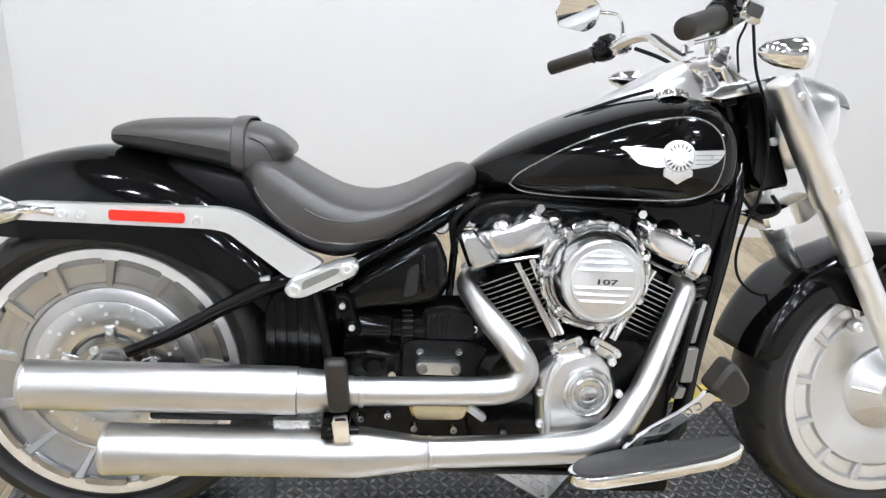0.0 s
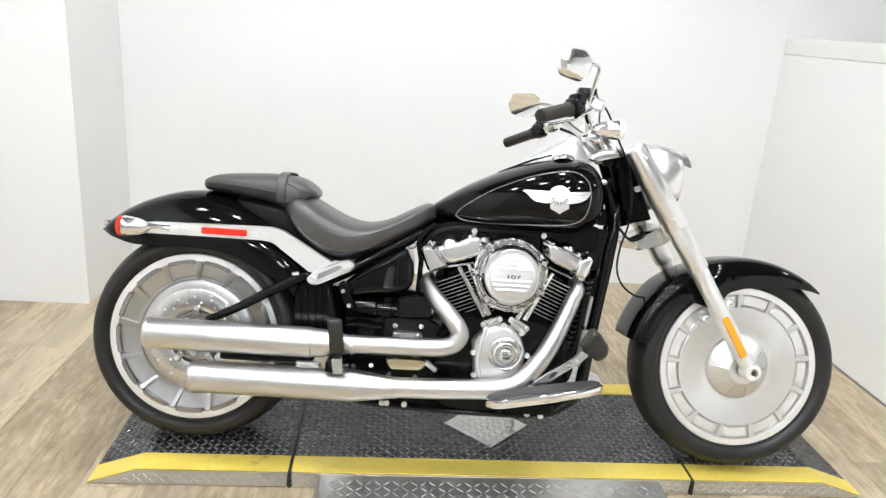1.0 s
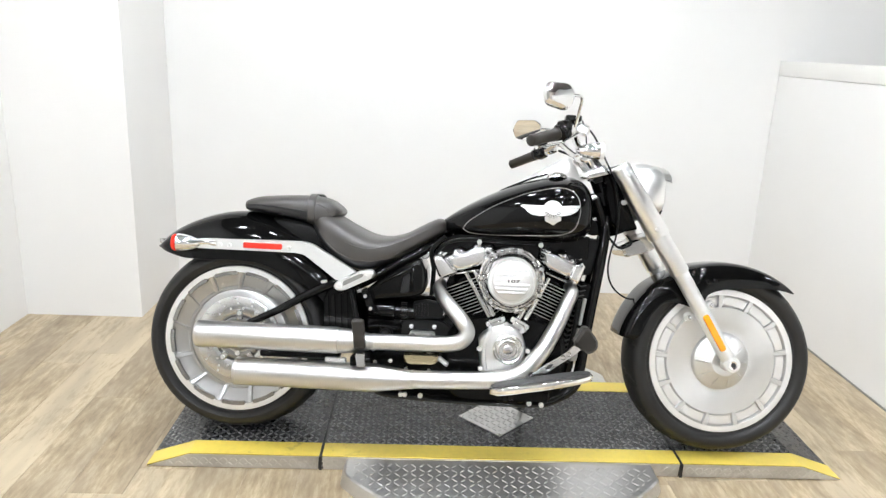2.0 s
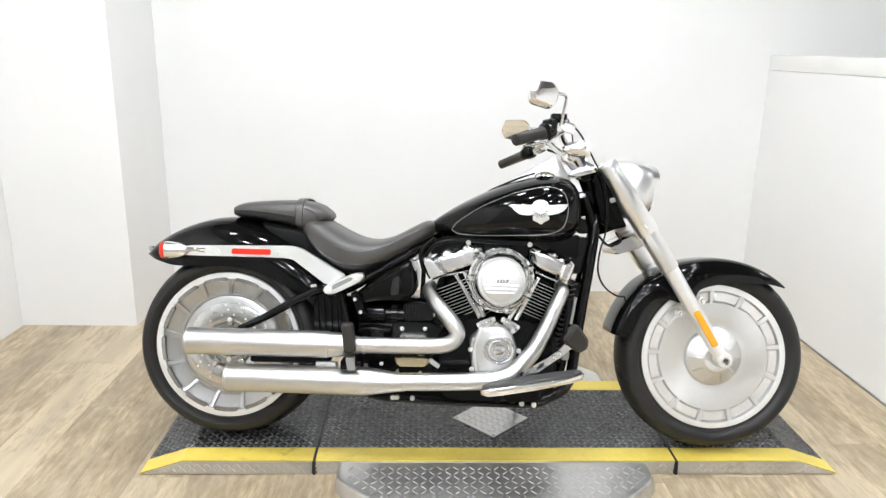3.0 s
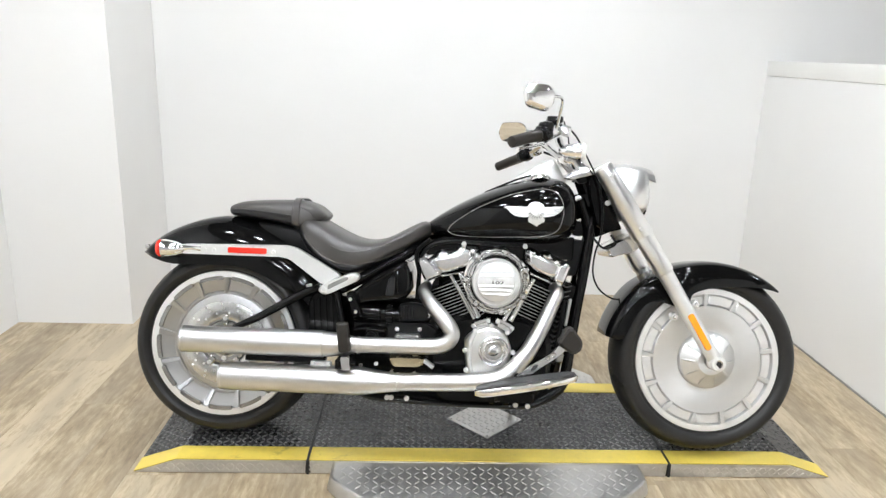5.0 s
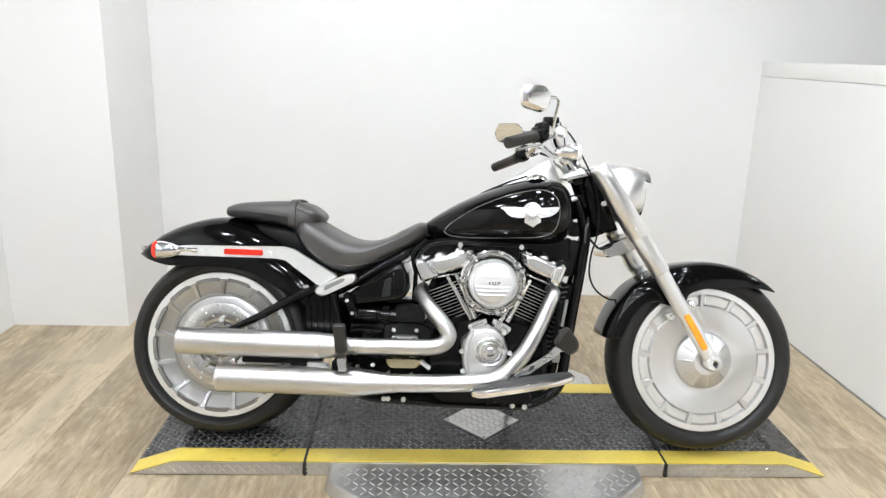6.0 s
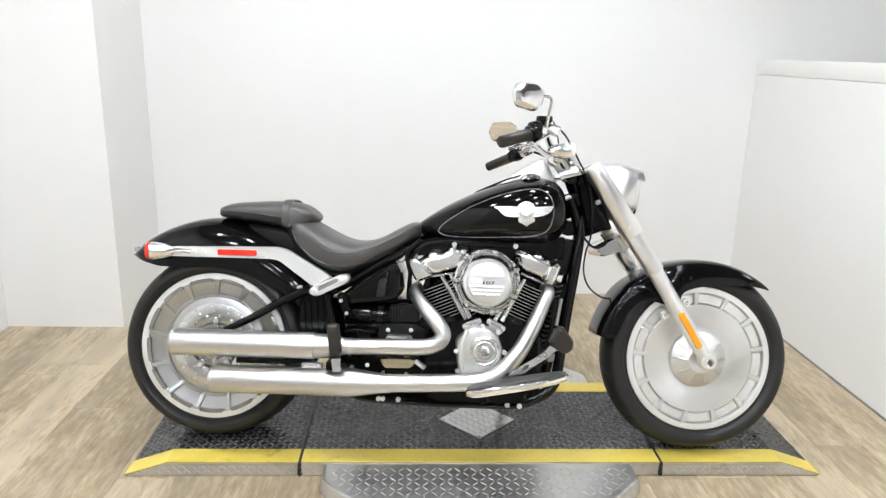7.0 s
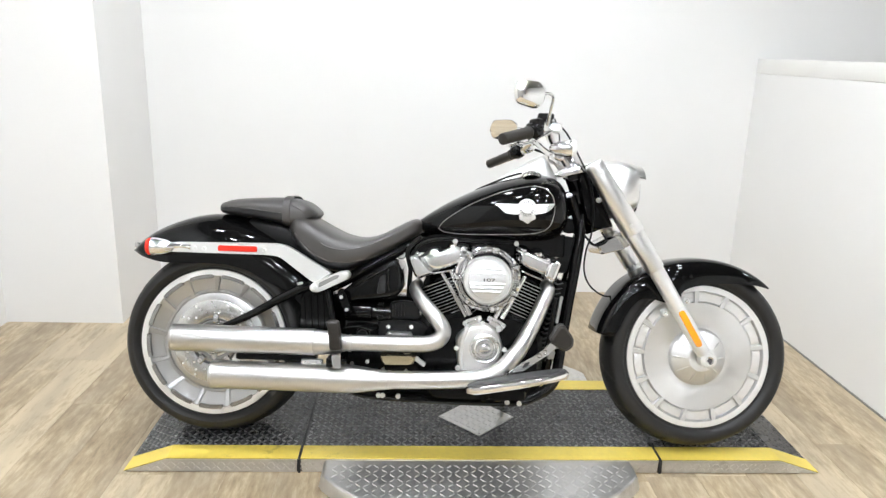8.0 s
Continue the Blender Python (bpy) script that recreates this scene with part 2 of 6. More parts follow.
def tube(bm, pts, r, seg=16, n=8, flat=1.0, cap=True):
    """A round bar along pts; r is one radius or one for each point."""
    if n > 1:
        q = spline([(*p, 0)[:3] for p in pts], n)
        rr = [r] * len(q) if not hasattr(r, "__len__") else [v.x for v in spline([(x, 0, 0) for x in r], n)]
    else:
        q = [Vector(p) for p in pts]
        rr = [r] * len(q) if not hasattr(r, "__len__") else r
    up = None
    rings = []
    for i, p in enumerate(q):
        d = (q[min(i + 1, len(q) - 1)] - q[max(i - 1, 0)]).normalized()
        if up is None:
            up = d.orthogonal().normalized()
        up = (up - d * up.dot(d)).normalized()
        side = d.cross(up)
        rings.append([p + rr[i] * (math.cos(2 * math.pi * k / seg) * up + flat * math.sin(2 * math.pi * k / seg) * side) for k in range(seg)])
    loft(bm, rings, cap)
    return bm


def rounded(pts, r, n=4):
    """A flat outline with its corners rounded by r."""
    out = []
    m = len(pts)
    for i in range(m):
        a, b, c = Vector(pts[i - 1]), Vector(pts[i]), Vector(pts[(i + 1) % m])
        u, v = (a - b), (c - b)
        k = min(r, u.length * 0.45, v.length * 0.45)
        p, q = b + u.normalized() * k, b + v.normalized() * k
        for j in range(n + 1):
            t = j / n
            out.append(tuple((1 - t) ** 2 * p + 2 * t * (1 - t) * b + t * t * q))
    return out


def slab(bm, outline, y0, y1, edge=0.002, rot=None, off=(0, 0, 0)):
    """A plate in the x-z plane between y0 and y1, with a small chamfer all round."""
    c = Vector((sum(p[0] for p in outline) / len(outline), sum(p[1] for p in outline) / len(outline)))
    size = max((Vector(p) - c).length for p in outline)
    s = 1 - min(0.5, edge / size)
    rot = rot or Matrix.Identity(3)
    lo, hi = min(y0, y1), max(y0, y1)
    e = min(edge, (hi - lo) * 0.4)

    def ring(k, y):
        return [rot @ Vector((c.x + (p[0] - c.x) * k, y, c.y + (p[1] - c.y) * k)) + Vector(off) for p in outline]
    loft(bm, [ring(s, lo), ring(1, lo + e), ring(1, hi - e), ring(s, hi)])
    return bm


def box(bm, c, size, rot=None, edge=0.003):
    x, y, z = (v / 2 for v in size)
    o = rounded([(-x, -z), (x, -z), (x, z), (-x, z)], min(edge * 1.5, x * 0.6, z * 0.6), 2)
    return slab(bm, o, -y, y, edge, rot, c)


def bolt(bm, c, r=0.009, t=0.006, y=-1, hexed=True, rot=None):
    """A cap screw with a socket, its head towards -y."""
    lathe(bm, [(0, -t * 0.5), (r * 0.45, -t * 0.5), (r * 0.5, -t), (r * 0.85, -t), (r, -t * 0.8), (r, 0.004)], c, 12 if not hexed else 14, rot)
    return bm


def soften(bm, r, seg=3, angle=35):
    """Rounds every edge sharper than the angle."""
    bmesh.ops.remove_doubles(bm, verts=bm.verts, dist=1e-5)
    bmesh.ops.recalc_face_normals(bm, faces=bm.faces)
    es = [e for e in bm.edges if len(e.link_faces) == 2 and e.calc_face_angle() > radians(angle)]
    bmesh.ops.bevel(bm, geom=es, offset=r, segments=seg, profile=0.5, affect="EDGES", clamp_overlap=True)
    return bm

# The room
X_LEFT, X_RIGHT, Y_BACK, Y_FRONT, CEIL = -1.368, 2.575, 1.716, -7.0, 3.2
PIER_X, PIER_Y = -0.797, 1.120


def wall_block(name, outline, z0, z1, material, label):
    """An upright block with a plan outline of (x, y)."""
    bm = bmesh.new()
    loft(bm, [[(x, y, z0) for x, y in outline], [(x, y, z1) for x, y in outline]])
    return finish(name, bm, material, None, label, 20, kind="structure", category="wall")


wall_block("wall_west", [(X_LEFT - 0.15, -2.4), (X_LEFT, -2.4), (X_LEFT, PIER_Y - 0.002), (X_LEFT - 0.15, PIER_Y - 0.002)], 0, CEIL, M_WALL, "plain white painted wall beside the display bay")
# Added out of view: the side wall turns darker here to shape reflections.
wall_block("wall_southwest", [(X_LEFT - 0.15, Y_FRONT - 0.15), (X_LEFT, Y_FRONT - 0.15), (X_LEFT, -2.402), (X_LEFT - 0.15, -2.402)], 0, CEIL, M_SHOP, "unseen showroom side wall added for its reflection")
wall_block("wall_pier", [(X_LEFT - 0.15, PIER_Y), (PIER_X, PIER_Y), (PIER_X, Y_BACK), (X_LEFT - 0.15, Y_BACK)], 0, CEIL, M_WALL, "white painted wall pier jutting from the back wall")
wall_block("wall_north", [(X_LEFT - 0.15, Y_BACK + 0.003), (5.2, Y_BACK + 0.003), (5.2, Y_BACK + 0.15), (X_LEFT - 0.15, Y_BACK + 0.15)], 0, CEIL, M_WALL, "plain white painted back wall of the display bay")
wall_block("wall_east", [(X_RIGHT, Y_FRONT), (X_RIGHT + 0.12, Y_FRONT), (X_RIGHT + 0.12, Y_BACK), (X_RIGHT, Y_BACK)], 0, 1.308, M_WALL, "white half-height partition wall with a white cap")
bm = bmesh.new()
for y0, y1 in ((Y_BACK - 2.44, Y_BACK - 0.001), (Y_BACK - 4.88, Y_BACK - 2.442), (Y_FRONT, Y_BACK - 4.882)):
    box(bm, (X_RIGHT + 0.06, (y0 + y1) / 2, 1.349), (0.127, y1 - y0, 0.080), None, 0.003)
finish("trim_cap", bm, M_BASE, None, "white painted cap along the top of the partition", 20, kind="structure", category="trim")
wall_block("wall_far_east", [(5.2, Y_FRONT - 0.15), (5.35, Y_FRONT - 0.15), (5.35, Y_BACK + 0.15), (5.2, Y_BACK + 0.15)], 0, CEIL, M_WALL, "plain white painted wall beyond the partition")
wall_block("wall_south", [(X_LEFT, Y_FRONT - 0.15), (5.2, Y_FRONT - 0.15), (5.2, Y_FRONT), (X_LEFT, Y_FRONT)], 0, CEIL, M_SHOP, "unseen showroom end wall added for its reflection")
wall_block("ceiling", [(X_LEFT - 0.15, Y_FRONT - 0.15), (5.35, Y_FRONT - 0.15), (5.35, Y_BACK + 0.15), (X_LEFT - 0.15, Y_BACK + 0.15)], CEIL, CEIL + 0.1, M_CEIL, "plain grey painted ceiling")["category"] = "ceiling"
wall_block("baseboard", [(X_RIGHT - 0.006, Y_FRONT), (X_RIGHT - 0.0005, Y_FRONT), (X_RIGHT - 0.0005, Y_BACK - 0.001), (X_RIGHT - 0.006, Y_BACK - 0.001)], 0.0, 0.007, M_POCKET, "thin grey strip at the foot of the partition")["category"] = "baseboard"


def ceiling_light():
    lamp = new("ceiling_light")
    bm = bmesh.new()
    box(bm, (0, 0, 0.03), (0.18, 0.16, 0.06))
    part("housing", bm, M_BASE, lamp)
    bm = bmesh.new()
    box(bm, (0, 0, -0.006), (0.155, 0.125, 0.01))
    part("diffuser", bm, M_DIFF, lamp, "glowing white diffuser")
    return tagged(lamp, "small white ceiling light with a glowing diffuser", "ceiling light", "ceiling lights")


# Grid known from reflections; rearmost row and lamp past the partition are added fill.
lamps = [(x, y) for y in (0.25, -1.0, -2.4, -4.0, -5.7) for x in (-0.75, 0.1, 0.95, 1.8) if (x, y) != (-0.75, 0.25)] + [(3.9, -0.5)]
first = ceiling_light()
first.matrix_basis = pose(*lamps[0], CEIL - 0.06)
for x, y in lamps[1:]:
    copy_thing(first, pose(x, y, CEIL - 0.06))


# Turntable platform
P, DX0, DX1, DY0, DY1 = 0.05, -0.292, 2.086, -0.212, 0.400
RAMP = 0.142
SEAMS = (0.289, 1.521)
platform = tagged(new("turntable_platform"), "low black tread-plate display platform with yellow safety edges on the floor", "platform")


def lug(bm, at, ang, up, ahead, size=0.0265, wide=0.17, high=0.0026):
    """One raised tread lug: a low pointed ridge."""
    side = up.cross(ahead)
    a = math.cos(ang) * ahead + math.sin(ang) * side
    b = up.cross(a)
    vs = [bm.verts.new(at + v) for v in (a * size * 0.5, b * size * wide, -a * size * 0.5, -b * size * wide)]
    ws = [bm.verts.new(at + v + up * high) for v in (a * size * 0.26, b * size * wide * 0.42, -a * size * 0.26, -b * size * wide * 0.42)]
    for i in range(4):
        j = (i + 1) % 4
        bm.faces.new((vs[i], vs[j], ws[j], ws[i]))
    bm.faces.new(ws)


def lugs(name, origin, u, v, nu, nv, inside, material, parent, label, step=0.021, size=0.0265, wide=0.17, high=0.0026):
    """A field of lugs in alternating directions over a plane."""
    bm = bmesh.new()
    u, v = Vector(u).normalized(), Vector(v).normalized()
    up = u.cross(v)
    for i in range(nu):
        for j in range(nv):
            a, b = i * step, j * step
            if inside(a, b):
                lug(bm, Vector(origin) + a * u + b * v, radians(45 if (i + j) % 2 else -45), up, u, size, wide, high)
    me = bpy.data.meshes.new(name)
    bm.to_mesh(me)
    bm.free()
    me.materials.append(material)
    ob = new(name, me)
    ob.parent = parent
    return tagged(ob, label, kind="stuff")


def deck(name, x0, x1, ramp_left, ramp_right):
    """One plate of the platform, with a ramped end where it has one."""
    prof = [(x0, 0.002), (x1, 0.002)]
    prof += [(x1 - RAMP, P)] if ramp_right else [(x1, P)]
    prof += [(x0 + RAMP, P)] if ramp_left else [(x0, P)]
    bm = bmesh.new()
    loft(bm, [[(x, y, z) for x, z in prof] for y in (DY0 + 0.002, DY1 - 0.002)])
    return part(name, bm, M_DECK, platform, "", 10)


g = 0.005
d1 = deck("deck_plate", DX0, SEAMS[0] - g, True, False)
d2 = deck("deck_plate", SEAMS[0] + g, SEAMS[1] - g, False, False)
d3 = deck("deck_plate", SEAMS[1] + g, DX1, False, True)
for s in SEAMS:
    bm = bmesh.new()
    box(bm, (s, (DY0 + DY1) / 2 - 0.003, P / 2 + 0.002), (0.0085, DY1 - DY0 + 0.008, P + 0.001), None, 0.001)
    part("rubber_seam", bm, M_SEAM, platform, "black rubber strip in the joint")


def strip(x0, x1, y0, y1, ramp_left, ramp_right, parent):
    """A painted yellow edge on the deck, following the ramp."""
    pts = [(x0, 0.003), (x0 + RAMP, P)] if ramp_left else [(x0, P)]
    pts += [(x1 - RAMP, P), (x1, 0.003)] if ramp_right else [(x1, P)]
    bm = bmesh.new()
    loft(bm, [[(x, y0, z), (x, y1, z), (x, y1, z + 0.0025), (x, y0, z + 0.0025)] for x, z in pts])
    part("yellow_edge", bm, M_YELLOW, parent, "yellow painted safety edge", 10)


YW = 0.083
for y0, y1 in ((DY0 + 0.001, DY0 + YW), (DY1 - YW, DY1 - 0.001)):
    strip(DX0, SEAMS[0] - g, y0, y1, True, False, d1)
    strip(SEAMS[0] + g, SEAMS[1] - g, y0, y1, False, False, d2)
    strip(SEAMS[1] + g, DX1, y0, y1, False, True, d3)


def side_plate(x0, x1, ramp_left, ramp_right, parent):
    pts = [(x0 + 0.004, 0.003), (x1 - 0.004, 0.003)]
    pts += [(x1 - RAMP, P - 0.001)] if ramp_right else [(x1 - 0.001, P - 0.001)]
    pts += [(x0 + RAMP, P - 0.001)] if ramp_left else [(x0 + 0.001, P - 0.001)]
    bm = bmesh.new()
    slab(bm, pts, DY0 - 0.002, DY0 + 0.0015, 0.0008)
    part("side_plate", bm, M_PLATE, parent, "bare aluminium tread-plate side", 10)

    def inside(a, b):
        x = x0 + a
        top = P
        if ramp_left:
            top = min(top, (x - x0) / RAMP * P)
        if ramp_right:
            top = min(top, (x1 - x) / RAMP * P)
        return 0.006 < b < top - 0.006 and a < x1 - x0 - 0.01
    lugs("side_tread", (x0, DY0 - 0.002, 0), (1, 0, 0), (0, 0, 1), int((x1 - x0) / 0.0165) + 1, 4, inside, M_PLATE, parent, "raised tread lugs", 0.0165, 0.021, 0.12, 0.0018)


side_plate(DX0, SEAMS[0] - g, True, False, d1)
side_plate(SEAMS[0] + g, SEAMS[1] - g, False, False, d2)
side_plate(SEAMS[1] + g, DX1, False, True, d3)
DIA = (0.910, 0.082, 0.1425)


def clear_of_patch(x, y):
    return abs(x - DIA[0]) + abs(y - DIA[1]) > DIA[2] + 0.008


for pl, a0, a1 in ((d1, DX0 + RAMP, SEAMS[0] - g), (d2, SEAMS[0] + g, SEAMS[1] - g), (d3, SEAMS[1] + g, DX1 - RAMP)):
    y0 = DY0 + YW
    lugs("deck_tread", (a0 + 0.012, y0 + 0.012, P), (1, 0, 0), (0, 1, 0), int((a1 - a0 - 0.012) / 0.021) + 1, 28,
         lambda a, b, a0=a0, y0=y0, a1=a1: b < DY1 - DY0 - 2 * YW - 0.02 and a + a0 < a1 - 0.02 and clear_of_patch(a0 + a + 0.012, y0 + b + 0.012), M_LUG, pl, "raised black tread lugs, lightened for their glint")
for pl, x_low, sign in ((d1, DX0, 1), (d3, DX1, -1)):
    slope = Vector((sign * RAMP, 0, P - 0.003)).normalized()
    u, v = (slope, Vector((0, 1, 0))) if sign > 0 else (Vector((0, 1, 0)), slope)
    if sign > 0:
        lugs("ramp_tread", (x_low + 0.012, DY0 + YW + 0.012, 0.0065), u, v, 8, 28, lambda a, b: b < DY1 - DY0 - 2 * YW - 0.02, M_LUG, pl, "raised black tread lugs, lightened for their glint")
    else:
        lugs("ramp_tread", (x_low - 0.012, DY1 - YW - 0.012, 0.0065), -u, v, 28, 8, lambda a, b: a < DY1 - DY0 - 2 * YW - 0.02, M_LUG, pl, "raised black tread lugs, lightened for their glint")
bm = bmesh.new()
slab(bm, [(DIA[2], 0), (0, DIA[2]), (-DIA[2], 0), (0, -DIA[2])], 0, 0.004, 0.001, Matrix.Rotation(radians(90), 3, "X"), (DIA[0], DIA[1], P))
patch = part("centre_patch", bm, M_PLATE, d2, "bare aluminium diamond-shaped patch", 10)
for k in range(4):
    bm = bmesh.new()
    lathe(bm, [(0, 0.0015), (0.004, 0.001), (0.005, 0)], (DIA[0] + 0.125 * math.cos(k * math.pi / 2), DIA[1] + 0.125 * math.sin(k * math.pi / 2), P + 0.004), 10, Matrix.Rotation(radians(90), 3, "X"))
    part("patch_screw", bm, M_CHROME, d2)
lugs("patch_tread", (DIA[0] - 0.141, DIA[1] - 0.141, P + 0.004), (1, 0, 0), (0, 1, 0), 15, 15, lambda a, b: abs(a - 0.141) + abs(b - 0.141) < 0.128 and abs(a - 0.141) < 0.11 and abs(b - 0.141) < 0.11, M_PLATE, d2, "raised aluminium tread lugs")

# Round base under the middle of the platform
DC, DR, DW = (0.895, 0.094), 0.655, 0.521
base = tagged(new("turntable"), "round aluminium tread-plate turntable under the platform", "turntable")


def table_ring(grow, z):
    """The turntable's outline: a circle with its two sides cut straight."""
    pts = []
    for k in range(160):
        a = 2 * math.pi * k / 160
        x, y = (DR + grow) * math.cos(a), (DR + grow) * math.sin(a)
        pts.append((DC[0] + max(-DW - grow, min(DW + grow, x)), DC[1] + y, z))
    return pts


bm = bmesh.new()
loft(bm, [table_ring(0.010, 0.002), table_ring(0.002, P - 0.014), table_ring(-0.002, P - 0.006), table_ring(-0.008, P - 0.003)])
disc = part("disc", bm, M_PLATE, base, "", 25)
lugs("disc_tread", (DC[0] - 0.64, DC[1] - 0.64, P - 0.003), (1, 0, 0), (0, 1, 0), 48, 48,
     lambda a, b: math.hypot(a - 0.64, b - 0.64) < DR - 0.025 and abs(a - 0.64) < DW - 0.02 and (DC[1] - 0.64 + b < DY0 - 0.016 or DC[1] - 0.64 + b > DY1 + 0.016), M_PLATE, disc, "raised tread lugs", 0.0268, 0.027, 0.10, 0.0024)

# Motorcycle, built upright with the rear axle's foot at the origin, then leant on its stand
WB, AX = 1.665, 0.3245
bike = tagged(new("motorcycle"), "gloss black cruiser motorcycle leaning on its side stand", "motorcycle")
bike.matrix_basis = pose(-0.0155, -0.0104, 0.0579, 0, 0, -3.559) @ pose(0, 0, 0, -12.727)
AXIS = Vector((-0.515, 0, 0.857)).normalized()
HEAD = Vector((1.769, 0, 0))
STEER = Matrix.Translation(HEAD) @ Matrix.Rotation(radians(2.47), 4, AXIS) @ Matrix.Translation(-HEAD)


def lerp(x, xs, ys):
    return float(np.interp(x, xs, ys))


def power(v, e):
    return math.copysign(abs(v) ** e, v)


def hull(bm, stations, seg=40, e=0.8, n=4):
    """A closed body along x; stations (x, bottom, top, half width, share of the height where it is widest)."""
    q = []
    a = [Vector(s[:3]) for s in stations]
    b = [Vector((s[3], s[4], 0)) for s in stations]
    sa, sb = spline(a, n), spline(b, n)
    rings = []
    for p, w in zip(sa, sb):
        mid = p.y + (p.z - p.y) * w.y
        ring = []
        for k in range(seg):
            u = 2 * math.pi * k / seg
            s = power(math.sin(u), e)
            ring.append((p.x, w.x * power(math.cos(u), e), mid + (p.z - mid if s > 0 else mid - p.y) * s))
        rings.append(ring)
    loft(bm, rings)
    return bm


def screw(name, x, y, z, r, parent, material=None, t=0.006, m=None):
    bm = bmesh.new()
    bolt(bm, (x, y, z), r, t)
    return part(name, bm, material or M_CAST, parent, "", 40, m)


# Wheels
def tyre_mesh(half, cx, grooves):
    prof = [(0.228, -half * 0.80), (0.245, -half * 0.82), (0.2575, -half * 0.85), (0.262, -half * 0.93), (0.274, -half), (0.289, -half * 0.985), (0.300, -half * 0.90)]
    for k in range(1, 12):
        u = k / 12
        y = -half * 0.90 * (1 - u * 2)
        prof.append((0.300 + 0.0245 * (1 - abs(1 - 2 * u) ** 1.9), y))
    prof += [(r, -y) for r, y in prof[6::-1]]
    bm = bmesh.new()
    seg = 300
    rings = []
    for k in range(seg):
        a = 2 * math.pi * k / seg
        ring = []
        for r, y in prof:
            if r > 0.300 and grooves:
                for side in (-1, 1):
                    s = y * side
                    if 0.01 < s < half * 0.97:
                        ph = (a * 14 / (2 * math.pi) + side * 0.25 - s * 7.0) % 1.0
                        if ph < 0.07:
                            r -= 0.007
            ring.append((cx + r * math.cos(a), y, AX + r * math.sin(a)))
        rings.append(ring)
    rings.append(rings[0])
    loft(bm, rings, cap=False, closed=True)
    return bm


def radial_block(bm, cx, a, r0, r1, w0, w1, y0a, y0b, y1, slant=0.0):
    """A rib from radius r0 to r1 at angle a; its face slopes from y0a to y0b, its root lies at y1."""
    def at(r, s, y, da):
        b = a + da
        return (cx + r * math.cos(b) - s * math.sin(b), y, AX + r * math.sin(b) + s * math.cos(b))
    rings = []
    for r, w, y, da in ((r0, w0, y0a, slant), (r1, w1, y0b, 0)):
        rings.append([at(r, -w, y1, da), at(r, w, y1, da), at(r, w, y + 0.002, da), at(r, w * 0.8, y, da), at(r, -w * 0.8, y, da), at(r, -w, y + 0.002, da)])
    loft(bm, rings)


